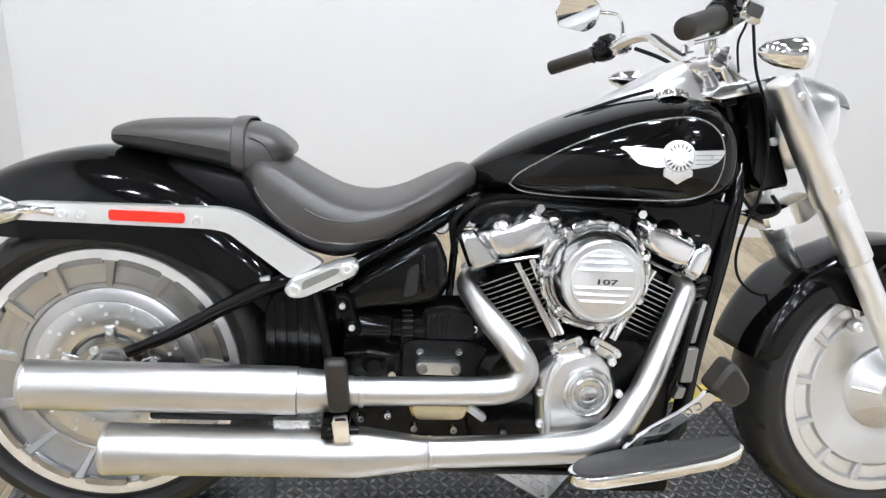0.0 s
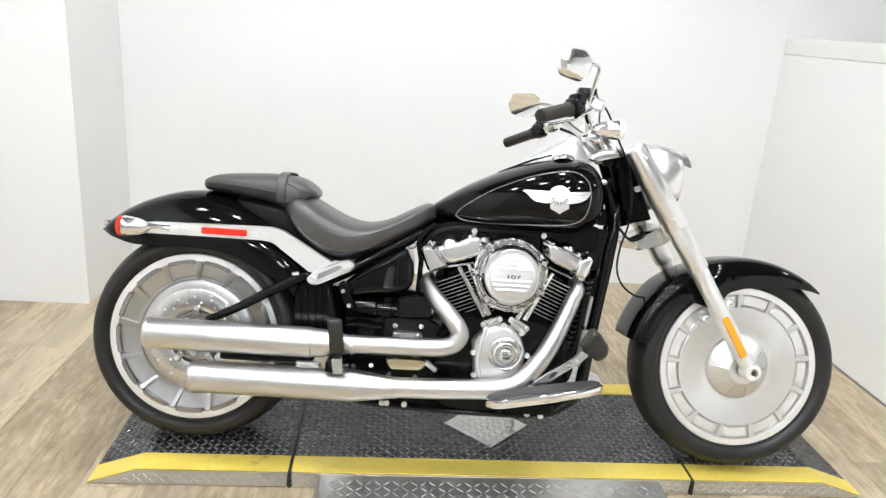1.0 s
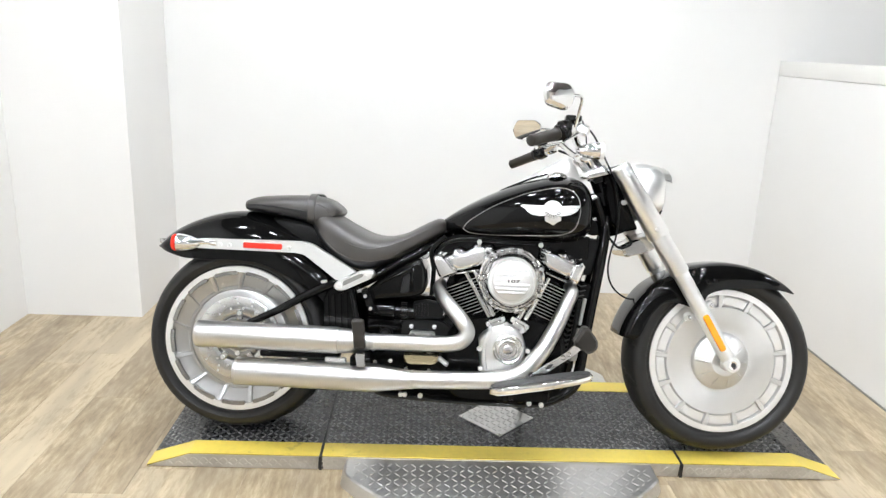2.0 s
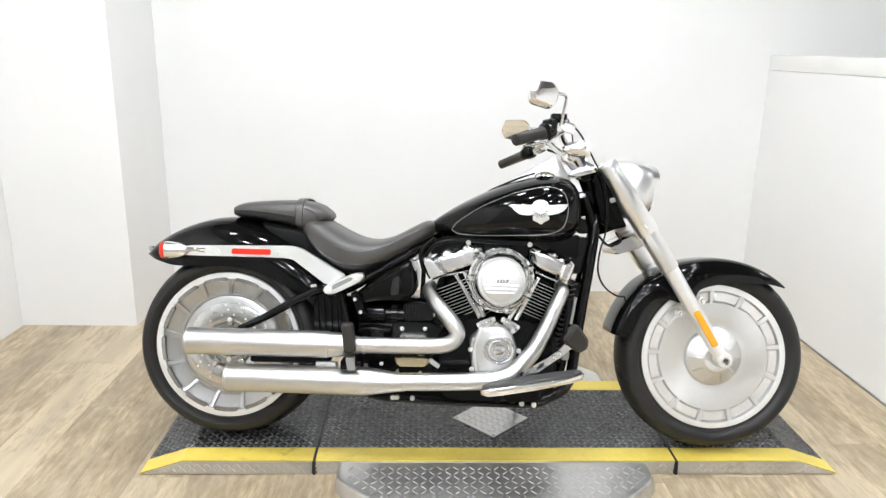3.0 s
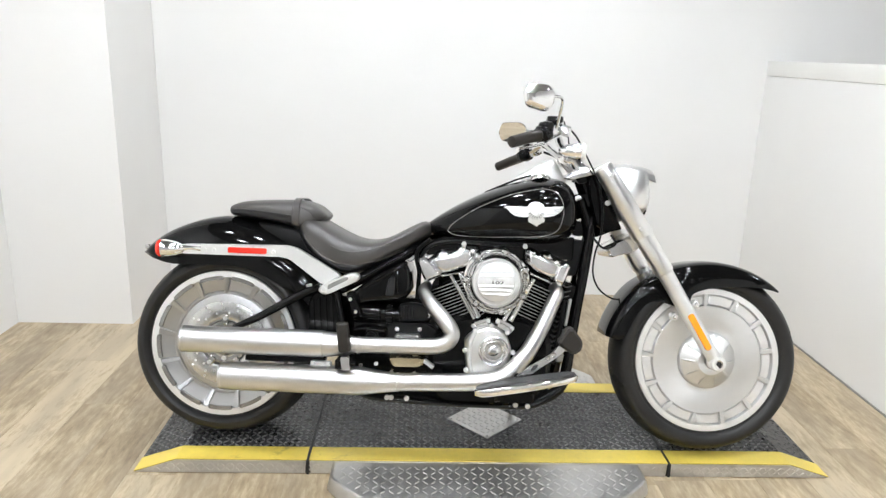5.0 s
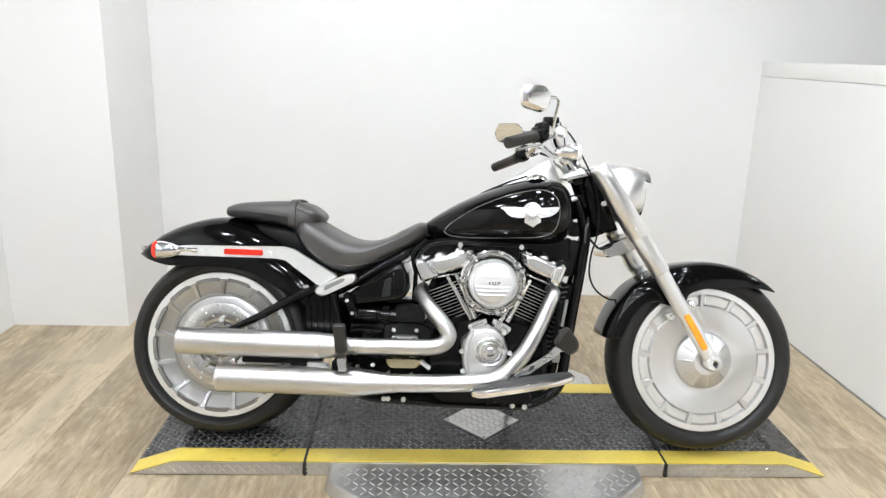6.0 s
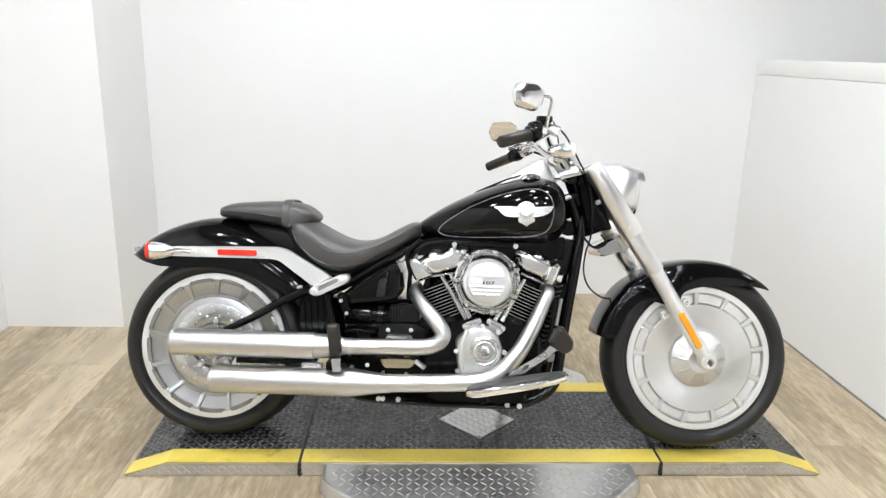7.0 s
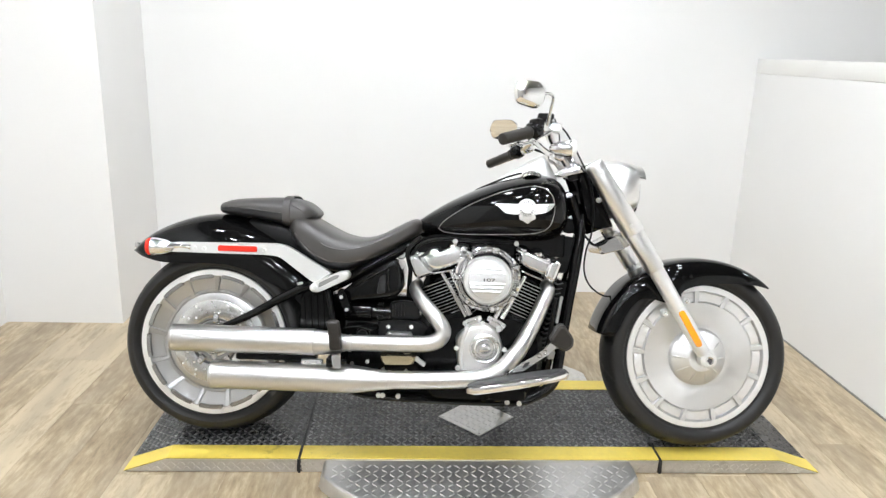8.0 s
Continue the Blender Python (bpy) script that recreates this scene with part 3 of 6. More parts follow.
def rear_wheel():
    f = -0.1045
    bm = bmesh.new()
    lathe(bm, [(0.250, f + 0.012), (0.2505, f + 0.004), (0.2490, f), (0.2295, f), (0.2280, f + 0.002), (0.2265, f + 0.014), (0.2240, f + 0.017), (0.186, f + 0.027), (0.180, f + 0.0275), (0.177, f + 0.023), (0.170, f + 0.023), (0.167, f + 0.027), (0.155, f + 0.0225), (0.120, f + 0.0225),
               (0.075, f + 0.0225), (0.060, f + 0.016), (0.030, f + 0.012), (0, f + 0.012), (0, 0.09), (0.2, 0.095), (0.2442, 0.1045), (0.236, 0.06), (0.236, -0.06)], (0, 0, AX), 160, closed=True)
    rim = part("rear_wheel", bm, M_BRUSH, bike, "machined silver pocketed disc wheel", 25)
    for k in range(13):
        a = 2 * math.pi * (k + 0.18) / 13
        bm = bmesh.new()
        radial_block(bm, 0, a, 0.172, 0.2285, 0.0062, 0.0090, f + 0.0215, f + 0.0035, f + 0.040, 0.05)
        part("rim_land", bm, M_BRUSH, rim)
        # a darker plate on the lip, for the shade in a pocket's rounded end
        b, o = a + math.pi / 13, []
        for j in range(9):
            c = b + (j / 8 - 0.5) * 0.36
            o.append((0.2330 * math.cos(c), AX + 0.2330 * math.sin(c)))
        for j in range(8, -1, -1):
            c = b + (j / 8 - 0.5) * 0.36
            o.append((0.2200 * math.cos(c), AX + 0.2200 * math.sin(c)))
        bm = bmesh.new()
        slab(bm, rounded(o, 0.005, 2), f - 0.0022, f + 0.010, 0.0008)
        part("wheel_pocket", bm, M_LAND, rim, "darker plate for the shaded pocket end")
    bm = bmesh.new()
    lathe(bm, [(0.2507, f + 0.004), (0.2497, f - 0.0012), (0.2490, f - 0.0018), (0.2292, f - 0.0018), (0.2283, f + 0.002)], (0, 0, AX), 160)
    part("rim_lip", bm, M_LIP, rim, "bright machined rim lip", 25)
    part("tyre", tyre_mesh(0.118, 0, True), M_RUBBER, rim, "wide black low-profile tyre", 40)
    d = f + 0.012
    bm = bmesh.new()
    lathe(bm, [(0.144, d + 0.006), (0.144, d), (0.143, d - 0.0005), (0.084, d - 0.0005), (0.083, d), (0.083, d + 0.006)], (0, 0, AX), 120, closed=True)
    part("brake_disc", bm, M_ROTOR, rim, "drilled steel brake disc", 30)
    # Drilled holes as bright metal rings, with their glint put into the colour.
    bm = bmesh.new()
    for k in range(45):
        a, r = 2 * math.pi * (k + 0.3 * (k % 3)) / 45, (0.136, 0.104, 0.120)[k % 3]
        lathe(bm, [(0, 0.0001), (0.0022, -0.0002), (0.0034, -0.0012), (0.0040, -0.0004), (0.0042, 0.0004)], (r * math.cos(a), d - 0.0005, AX + r * math.sin(a)), 10)
    tagged(part("drilling", bm, M_LIP, rim, "drilled holes drawn as bright rings for their glint"), kind="stuff")
    bm = bmesh.new()
    lathe(bm, [(0.078, d + 0.010), (0.074, d + 0.003), (0.060, d + 0.001), (0.046, d + 0.004), (0.040, d - 0.006), (0.026, d - 0.010), (0.020, d - 0.010)], (0, 0, AX), 72)
    part("disc_carrier", bm, M_LAND, rim, "cast disc carrier", 25)
    for k in range(5):
        a = 2 * math.pi * k / 5 + 0.3
        bm = bmesh.new()
        box(bm, (0.080 * math.cos(a), d - 0.001, AX + 0.080 * math.sin(a)), (0.034, 0.007, 0.022), Matrix.Rotation(-a, 3, "Y"), 0.004)
        part("disc_arm", bm, M_ROTOR, rim)
        screw("bolt", 0.086 * math.cos(a), d - 0.004, AX + 0.086 * math.sin(a), 0.0075, rim)
        screw("carrier_bolt", 0.054 * math.cos(a + 0.6), d + 0.001, AX + 0.054 * math.sin(a + 0.6), 0.008, rim)
    bm = bmesh.new()
    lathe(bm, [(0, f - 0.012), (0.016, f - 0.012), (0.018, f - 0.009), (0.019, f), (0.03, f + 0.002), (0.032, f + 0.012)], (0, 0, AX), 32)
    part("hub_nut", bm, M_CHROME, rim)


def front_wheel():
    f = -0.0688
    bm = bmesh.new()
    lathe(bm, [(0.2475, f + 0.012), (0.248, f + 0.004), (0.2465, f), (0.2275, f), (0.2262, f + 0.002), (0.2245, f + 0.012), (0.2225, f + 0.013), (0.192, f + 0.013), (0.1895, f + 0.0115), (0.1875, f + 0.0035), (0.1855, f + 0.002), (0.150, f + 0.0040),
               (0.120, f + 0.0075), (0.106, f + 0.0105), (0.100, f + 0.0095), (0.096, f + 0.003), (0.092, f - 0.001), (0.086, f - 0.004), (0.052, f - 0.034), (0.044, f - 0.038), (0.02, f - 0.039), (0, f - 0.039),
               (0, 0.07), (0.2, 0.06), (0.2442, 0.0688), (0.236, 0.04), (0.236, -0.04)], (WB, 0, AX), 200, closed=True)
    rim = part("front_wheel", bm, M_TURN_FRONT, bike, "machined silver solid disc wheel", 22, STEER)
    for k in range(13):
        a = 2 * math.pi * (k + 0.35) / 13
        bm = bmesh.new()
        radial_block(bm, WB, a, 0.1865, 0.2285, 0.0062, 0.0090, f + 0.0015, f - 0.0003, f + 0.014, 0.02)
        part("rim_land", bm, M_TURN_FRONT, rim)
        b = a + math.pi / 13
        o = []
        for j in range(7):
            c = b + (j / 6 - 0.5) * 0.395
            o.append((WB + 0.2215 * math.cos(c), AX + 0.2215 * math.sin(c)))
        for j in range(6, -1, -1):
            c = b + (j / 6 - 0.5) * 0.395
            o.append((WB + 0.1935 * math.cos(c), AX + 0.1935 * math.sin(c)))
        bm = bmesh.new()
        slab(bm, rounded(o, 0.010, 3), f + 0.0085, f + 0.014, 0.0040)
        part("wheel_pocket", bm, M_POCKETFLOOR, rim, "satin recessed pocket")
    bm = bmesh.new()
    lathe(bm, [(0.2482, f + 0.004), (0.2472, f - 0.0012), (0.2465, f - 0.0018), (0.2282, f - 0.0018), (0.2272, f + 0.002)], (WB, 0, AX), 160)
    part("rim_lip", bm, M_LIP, rim, "bright machined rim lip", 25)
    part("tyre", tyre_mesh(0.081, WB, True), M_RUBBER, rim, "black front tyre with shallow grooves", 40)
    for k in range(10):
        a = 2 * math.pi * k / 10
        bm = bmesh.new()
        tube(bm, [(WB + r * math.cos(a), y, AX + r * math.sin(a)) for r, y in ((0.088, f - 0.001), (0.068, f - 0.019), (0.050, f - 0.034))], [0.003, 0.0045, 0.0025], 8, 2)
        part("hub_fin", bm, M_TURN_FRONT, rim)


rear_wheel()
front_wheel()


# Fenders
def arc_shell(bm, cx, rows, half, seg=28, e=0.5, thick=0.004, n=6):
    """A fender: rows of (angle in degrees, crest radius, edge radius, half-width share)."""
    sp = spline([(r[0], r[1], r[2]) for r in rows], n)
    sh = spline([(r[3], 0, 0) for r in rows], n)
    rings = []
    for p, w in zip(sp, sh):
        a = radians(p.x)
        ring = []
        for k in range(seg + 1):
            u = math.pi * k / seg
            y = half * w.x * power(math.cos(u), e)
            r = p.z + (p.y - p.z) * power(math.sin(u), e)
            ring.append((cx + r * math.cos(a), y, AX + r * math.sin(a)))
        rings.append(ring)
    loft(bm, rings, cap=False, closed=False)
    bmesh.ops.recalc_face_normals(bm, faces=bm.faces)
    bmesh.ops.solidify(bm, geom=bm.faces[:], thickness=thick)
    return bm


bm = bmesh.new()
arc_shell(bm, 0, [(134, 0.430, 0.418, 0.55), (130, 0.434, 0.372, 0.86), (122, 0.437, 0.320, 1.0), (108, 0.437, 0.285, 1.0), (92, 0.440, 0.272, 1.0), (80, 0.438, 0.273, 1.0), (66, 0.434, 0.278, 1.0), (52, 0.432, 0.285, 1.0), (34, 0.425, 0.318, 1.0), (20, 0.41, 0.345, 1.0)], 0.138, e=0.72)
rear_fender = part("rear_fender", bm, M_PAINT, bike, "gloss black rear fender")
bm = bmesh.new()
arc_shell(bm, WB, [(168.5, 0.364, 0.322, 0.94), (165.5, 0.365, 0.306, 1.0), (158, 0.364, 0.300, 1.0), (146, 0.362, 0.298, 1.0), (136, 0.360, 0.285, 1.0), (125, 0.352, 0.225, 1.0), (116, 0.346, 0.195, 1.0), (108, 0.343, 0.235, 1.0), (98, 0.340, 0.246, 1.0), (80, 0.340, 0.258, 1.0), (65, 0.342, 0.285, 1.0), (54, 0.342, 0.312, 1.0), (46.5, 0.343, 0.333, 0.8)], 0.102)
front_fender = part("front_fender", bm, M_PAINT, bike, "gloss black front fender", 32, STEER)
for x, z in ((1.600, 0.520), (1.530, 0.476)):
    bm = bmesh.new()
    lathe(bm, [(0, -0.012), (0.011, -0.012), (0.014, -0.008), (0.015, 0.010)], (x, -0.110, z), 20)
    boss = part("fender_mount", bm, M_CAST, front_fender, "satin mounting boss")
    screw("mount_bolt", x, -0.122, z, 0.007, boss, M_CHROME, 0.004)
for x, z in ((1.590, 0.598), (1.616, 0.604)):
    screw("fender_bolt", x, -0.1035, z, 0.007, front_fender, M_BLACK, 0.005)

# Rear fender strut with reflector, lamp and bracket
Y0, Y1 = -0.172, -0.146
bm = bmesh.new()
slab(bm, rounded([(-0.150, 0.634), (0.205, 0.634), (0.236, 0.629), (0.352, 0.545), (0.412, 0.580), (0.262, 0.666), (0.226, 0.674), (-0.110, 0.667), (-0.150, 0.660)], 0.012), Y0, Y1, 0.005)
strut = part("fender_strut", bm, M_CAST, bike, "satin silver rear fender strut", 40)
bm = bmesh.new()
slab(bm, rounded([(0.030, 0.642), (0.160, 0.642), (0.160, 0.661), (0.030, 0.661)], 0.006), Y0 - 0.006, Y0 + 0.001, 0.002)
part("reflector", bm, M_RED, strut, "long red reflector")
for x in (-0.049, -0.018, 0.182):
    screw("strut_bolt", x, Y0 - 0.001, 0.648, 0.0085, strut)
bm = bmesh.new()
slab(bm, rounded([(0.338, 0.532), (0.352, 0.517), (0.374, 0.518), (0.470, 0.566), (0.474, 0.582), (0.462, 0.592), (0.440, 0.590), (0.352, 0.550)], 0.012), -0.200, -0.150, 0.006)
bracket = part("strut_bracket", bm, M_CAST, bike, "satin silver bracket with two bolts", 40)
bm = bmesh.new()
slab(bm, rounded([(0.372, 0.534), (0.436, 0.568), (0.440, 0.577), (0.428, 0.578), (0.372, 0.550)], 0.006), -0.203, -0.199, 0.001)
part("bracket_inset", bm, M_POCKET, bracket)
for x, z in ((0.357, 0.533), (0.452, 0.577)):
    screw("bracket_bolt", x, -0.2, z, 0.012, bracket)


def bullet_lamp(name, base, way, lens, label, scale=1.0):
    """A chrome bullet-shaped turn signal; way is the direction of its lens."""
    rot = Vector((0, 1, 0)).rotation_difference(Vector(way)).to_matrix()
    s = scale
    bm = bmesh.new()
    lathe(bm, [(0, -0.062 * s), (0.006 * s, -0.060 * s), (0.016 * s, -0.048 * s), (0.024 * s, -0.028 * s), (0.029 * s, 0), (0.030 * s, 0.016 * s), (0.028 * s, 0.018 * s), (0, 0.018 * s)], base, 32, rot)
    lamp = part(name, bm, M_CHROME, bike, label, 40)
    bm = bmesh.new()
    lathe(bm, [(0.0285 * s, 0.0185 * s), (0.0285 * s, 0.026 * s), (0.024 * s, 0.032 * s), (0, 0.035 * s)], base, 32, rot)
    part("lens", bm, lens, lamp, "coloured signal lens")
    return lamp


signal = bullet_lamp("rear_turn_signal", (-0.172, -0.178, 0.650), (-1, -0.05, 0), M_RED, "chrome bullet turn signal with a red lens")
bm = bmesh.new()
tube(bm, [(-0.12, -0.176, 0.654), (-0.09, -0.174, 0.654), (-0.06, -0.172, 0.652)], [0.010, 0.007, 0.010], 14, 4)
part("signal_stalk", bm, M_CHROME, signal)
bullet_lamp("rear_turn_signal", (-0.172, 0.178, 0.650), (-1, 0.05, 0), M_RED, "chrome bullet turn signal with a red lens")
bm = bmesh.new()
hull(bm, [(-0.305, 0.640, 0.650, 0.012, 0.5), (-0.28, 0.622, 0.662, 0.05, 0.5), (-0.25, 0.607, 0.675, 0.07, 0.5), (-0.21, 0.600, 0.68, 0.08, 0.5)], 24, 0.7)
tail = part("tail_light", bm, M_PAINT, bike, "small dark pointed tail light")
bm = bmesh.new()
box(bm, (-0.293, -0.03, 0.646), (0.018, 0.05, 0.016))
part("tail_lens", bm, M_ROTOR, tail)

# Seats
bm = bmesh.new()
SEAT = [(0.245, 0.715, 0.752, 0.095, 0.5), (0.275, 0.665, 0.772, 0.135, 0.45), (0.32, 0.618, 0.762, 0.155, 0.45), (0.38, 0.585, 0.730, 0.172, 0.5), (0.44, 0.577, 0.704, 0.175, 0.55), (0.50, 0.600, 0.697, 0.168, 0.55),
          (0.56, 0.634, 0.712, 0.148, 0.55), (0.62, 0.671, 0.744, 0.118, 0.5), (0.665, 0.700, 0.766, 0.09, 0.5), (0.69, 0.715, 0.766, 0.066, 0.5), (0.703, 0.728, 0.755, 0.04, 0.5)]
hull(bm, SEAT, 96, 0.62, 8)
# Black body added to close the bright gap between pads and fender.
base = bmesh.new()
hull(base, [(0.10, 0.70, 0.752, 0.07, 0.5), (0.14, 0.68, 0.756, 0.09, 0.5), (0.22, 0.62, 0.750, 0.10, 0.5), (0.30, 0.58, 0.735, 0.11, 0.5), (0.36, 0.56, 0.68, 0.10, 0.5)], 24, 0.6)
part("seat_filler", base, M_MATTE, bike, "black filler body added under the pads", 50)
seat = part("rider_seat", bm, M_LEATHER, bike, "scooped black leather rider seat", 60)


def panel(ob, material, xs, zs):
    """Gives the faces of ob below the line (xs, zs) a second material."""
    me = ob.data
    me.materials.append(material)
    for e in me.edges:
        a, b = (me.vertices[i].co for i in e.vertices)
        z = lerp(a.x, xs, zs)
        if abs(a.x - b.x) < 1e-6 and (a.z - z) * (b.z - z) < 0:
            t = (z - a.z) / (b.z - a.z)
            c = a.lerp(b, t)
            if t < 0.5:
                a.y, a.z = c.y, c.z
            else:
                b.y, b.z = c.y, c.z
    for p in me.polygons:
        if p.center.z < lerp(p.center.x, xs, zs):
            p.material_index = 1


SEAM_X, SEAM_Z = (0.24, 0.268, 0.283, 0.329, 0.391, 0.453, 0.537, 0.620, 0.693, 0.71), (0.735, 0.722, 0.694, 0.649, 0.621, 0.617, 0.634, 0.674, 0.718, 0.728)
panel(seat, M_SKIRT, SEAM_X, SEAM_Z)


def seat_y(x, z):
    """How far the near side of the rider seat stands out at x, z."""
    b, t, w, m = (lerp(x, [s[0] for s in SEAT], [s[i] for s in SEAT]) for i in (1, 2, 3, 4))
    mid = b + (t - b) * m
    s = min(1, abs((z - mid) / (t - mid if z > mid else mid - b))) ** (1 / 0.62)
    return -w * math.sqrt(max(0, 1 - s * s)) ** 0.62


bm = bmesh.new()
tube(bm, [(x, seat_y(x, z), z) for x, z in [(x, z) for x, z in zip((0.37, 0.395, 0.42, 0.45, 0.484, 0.52, 0.56, 0.60), (0.678, 0.667, 0.661, 0.659, 0.664, 0.674, 0.690, 0.710))]], 0.0022, 8, 6)
part("top_seam", bm, M_LEATHER, seat, "stitched seam across the seat top")
bm = bmesh.new()
tube(bm, [(x, seat_y(x, z) - 0.0005, z) for x, z in [(x, lerp(x, SEAM_X, SEAM_Z)) for x in [0.275 + 0.0205 * k for k in range(20)]]], 0.0022, 8, 3)
part("seat_seam", bm, M_LEATHER, seat, "raised stitched seam")
bm = bmesh.new()
hull(bm, [(0.000, 0.778, 0.795, 0.06, 0.5), (0.011, 0.766, 0.805, 0.088, 0.45), (0.05, 0.760, 0.817, 0.106, 0.42), (0.12, 0.750, 0.824, 0.116, 0.42), (0.20, 0.736, 0.828, 0.120, 0.42), (0.255, 0.724, 0.826, 0.121, 0.42), (0.295, 0.730, 0.815, 0.114, 0.42), (0.325, 0.757, 0.794, 0.09, 0.5), (0.336, 0.768, 0.782, 0.06, 0.5)], 96, 0.6, 8)
pillion = part("pillion_pad", bm, M_LEATHER, bike, "black leather passenger pad", 60)
panel(pillion, M_SKIRT, (0.0, 0.05, 0.12, 0.20, 0.228, 0.232, 0.4), (0.787, 0.788, 0.784, 0.775, 0.772, 0.70, 0.70))
bm = bmesh.new()
rings = []
for x, t in ((0.228, 0.0015), (0.230, 0.004), (0.252, 0.0045), (0.254, 0.0015)):
    b, tp, w = lerp(x, (0.2, 0.255), (0.736, 0.724)) - t, 0.831 + t, 0.1205 + t
    mid = b + (tp - b) * 0.42
    rings.append([(x - 0.10 * (mid - (mid + (tp - mid if s > 0 else mid - b) * s)) * 0, w * power(math.cos(u), 0.6), mid + (tp - mid if s > 0 else mid - b) * s) for u in [2 * math.pi * k / 44 for k in range(44)] for s in [power(math.sin(u), 0.6)]])
loft(bm, rings, cap=False)
part("grab_strap", bm, M_LEATHER, pillion, "wide leather strap round the pad", 40)
bm = bmesh.new()
tube(bm, [(x, -w, z) for x, w, z in ((0.012, 0.089, 0.787), (0.05, 0.107, 0.788), (0.12, 0.117, 0.784), (0.20, 0.121, 0.775), (0.225, 0.1215, 0.772))], 0.002, 8, 5)
part("pad_seam", bm, M_SKIRT, pillion)

bm = bmesh.new()
tube(bm, [(0.262, -0.1215, 0.800), (0.285, -0.1165, 0.790), (0.300, -0.1115, 0.772), (0.308, -0.105, 0.755)], 0.0018, 8, 5)
part("pad_stitch", bm, M_LEATHER, pillion, "stitched seam at the front of the pad")

# Fuel tank
TX = (0.685, 0.73, 0.80, 0.90, 1.0, 1.08, 1.14, 1.175, 1.192)
TB = (0.730, 0.716, 0.711, 0.708, 0.704, 0.702, 0.710, 0.732, 0.770)
TT = (0.762, 0.795, 0.838, 0.886, 0.922, 0.936, 0.928, 0.900, 0.850)
TW = (0.032, 0.080, 0.132, 0.178, 0.208, 0.220, 0.212, 0.182, 0.115)
TANK = spline([(x, b, t) for x, b, t in zip(TX, TB, TT)], 6)
TANKW = spline([(w, 0, 0) for w in TW], 6)
TE, TM = 0.78, 0.42


def tank_y(x, z):
    """How far the near side of the tank stands out at x, z."""
    xs = [p.x for p in TANK]
    b, t, w = lerp(x, xs, [p.y for p in TANK]), lerp(x, xs, [p.z for p in TANK]), lerp(x, xs, [p.x for p in TANKW])
    mid = b + (t - b) * TM
    s = min(1, abs((z - mid) / (t - mid if z > mid else mid - b))) ** (1 / TE)
    return -w * math.sqrt(max(0, 1 - s * s)) ** TE


bm = bmesh.new()
hull(bm, [(x, b, t, w, TM) for x, b, t, w in zip(TX, TB, TT, TW)], 64, TE, 6)
tank = part("fuel_tank", bm, M_PAINT, bike, "gloss black teardrop fuel tank with silver pinstripe", 60)


def draped(name, outline, lift, depth, material, parent, label="", edge=0.001):
    bm = bmesh.new()
    slab(bm, outline, -lift - depth, -lift, edge)
    bmesh.ops.triangulate(bm, faces=[f for f in bm.faces if len(f.verts) > 4])
    bmesh.ops.subdivide_edges(bm, edges=bm.edges[:], cuts=1)
    for v in bm.verts:
        v.co.y += tank_y(v.co.x, v.co.z)
    return part(name, bm, material, parent, label, 30)


bm = bmesh.new()
loop = [(0.758, 0.740), (0.777, 0.767), (0.850, 0.817), (0.908, 0.845), (0.968, 0.869), (1.05, 0.888), (1.096, 0.885), (1.123, 0.863), (1.132, 0.829), (1.130, 0.793), (1.114, 0.754), (1.068, 0.735), (0.968, 0.728), (0.867, 0.724), (0.786, 0.727), (0.758, 0.740)]
tube(bm, [(p.x, tank_y(p.x, p.z) - 0.0004, p.z) for p in spline([(x, 0, z) for x, z in loop], 6)], 0.0014, 6, 1, cap=False)
part("pinstripe", bm, M_PIN, tank, "thin silver pinstripe")
BX, BZ = 1.043, 0.817


def disc_outline(r, n):
    return [(BX + r * math.cos(2 * math.pi * k / n), BZ + r * math.sin(2 * math.pi * k / n)) for k in range(n)]


badge = draped("tank_badge", disc_outline(0.0300, 30), 0.0, 0.0065, M_BADGE, tank, "round silver badge with spread wings")
draped("badge_ring", disc_outline(0.0275, 30), 0.0065, 0.0006, M_POCKET, badge)
draped("badge_band", disc_outline(0.0262, 30), 0.0068, 0.0008, M_BADGE, badge)
draped("badge_centre", disc_outline(0.0150, 20), 0.0072, 0.0026, M_BADGE, badge)
for name, o in (("badge_wing", [(-0.103, 0.0085), (-0.096, 0.0125), (-0.024, 0.0125), (-0.024, -0.021), (-0.040, -0.022), (-0.066, -0.019), (-0.080, -0.009), (-0.090, 0.003)]),
                ("badge_wing", [(0.024, 0.0125), (0.070, 0.0165), (0.089, 0.0175), (0.084, 0.006), (0.076, -0.004), (0.058, -0.014), (0.024, -0.021)]),
                ("badge_shield", [(-0.024, -0.022), (0.027, -0.021), (0.029, -0.034), (0.020, -0.038), (0.011, -0.044), (0.004, -0.051), (-0.005, -0.044), (-0.015, -0.040), (-0.023, -0.037)])):
    wing = draped(name, rounded([(BX + x, BZ + z) for x, z in o], 0.003, 2), 0.0, 0.0048, M_BADGE, badge, "silver spread wing" if name == "badge_wing" else "")
for x0, z0, x1, z1 in ((-0.094, 0.0055, -0.030, 0.0045), (-0.086, -0.002, -0.030, -0.0035), (-0.074, -0.0105, -0.030, -0.0115), (0.030, 0.0045, 0.083, 0.0085), (0.030, -0.0035, 0.077, 0.000), (0.030, -0.0115, 0.066, -0.0085)):
    draped("feather_line", [(BX + x0, BZ + z0 - 0.0006), (BX + x1, BZ + z1 - 0.0006), (BX + x1, BZ + z1 + 0.0006), (BX + x0, BZ + z0 + 0.0006)], 0.0047, 0.0005, M_POCKET, badge)
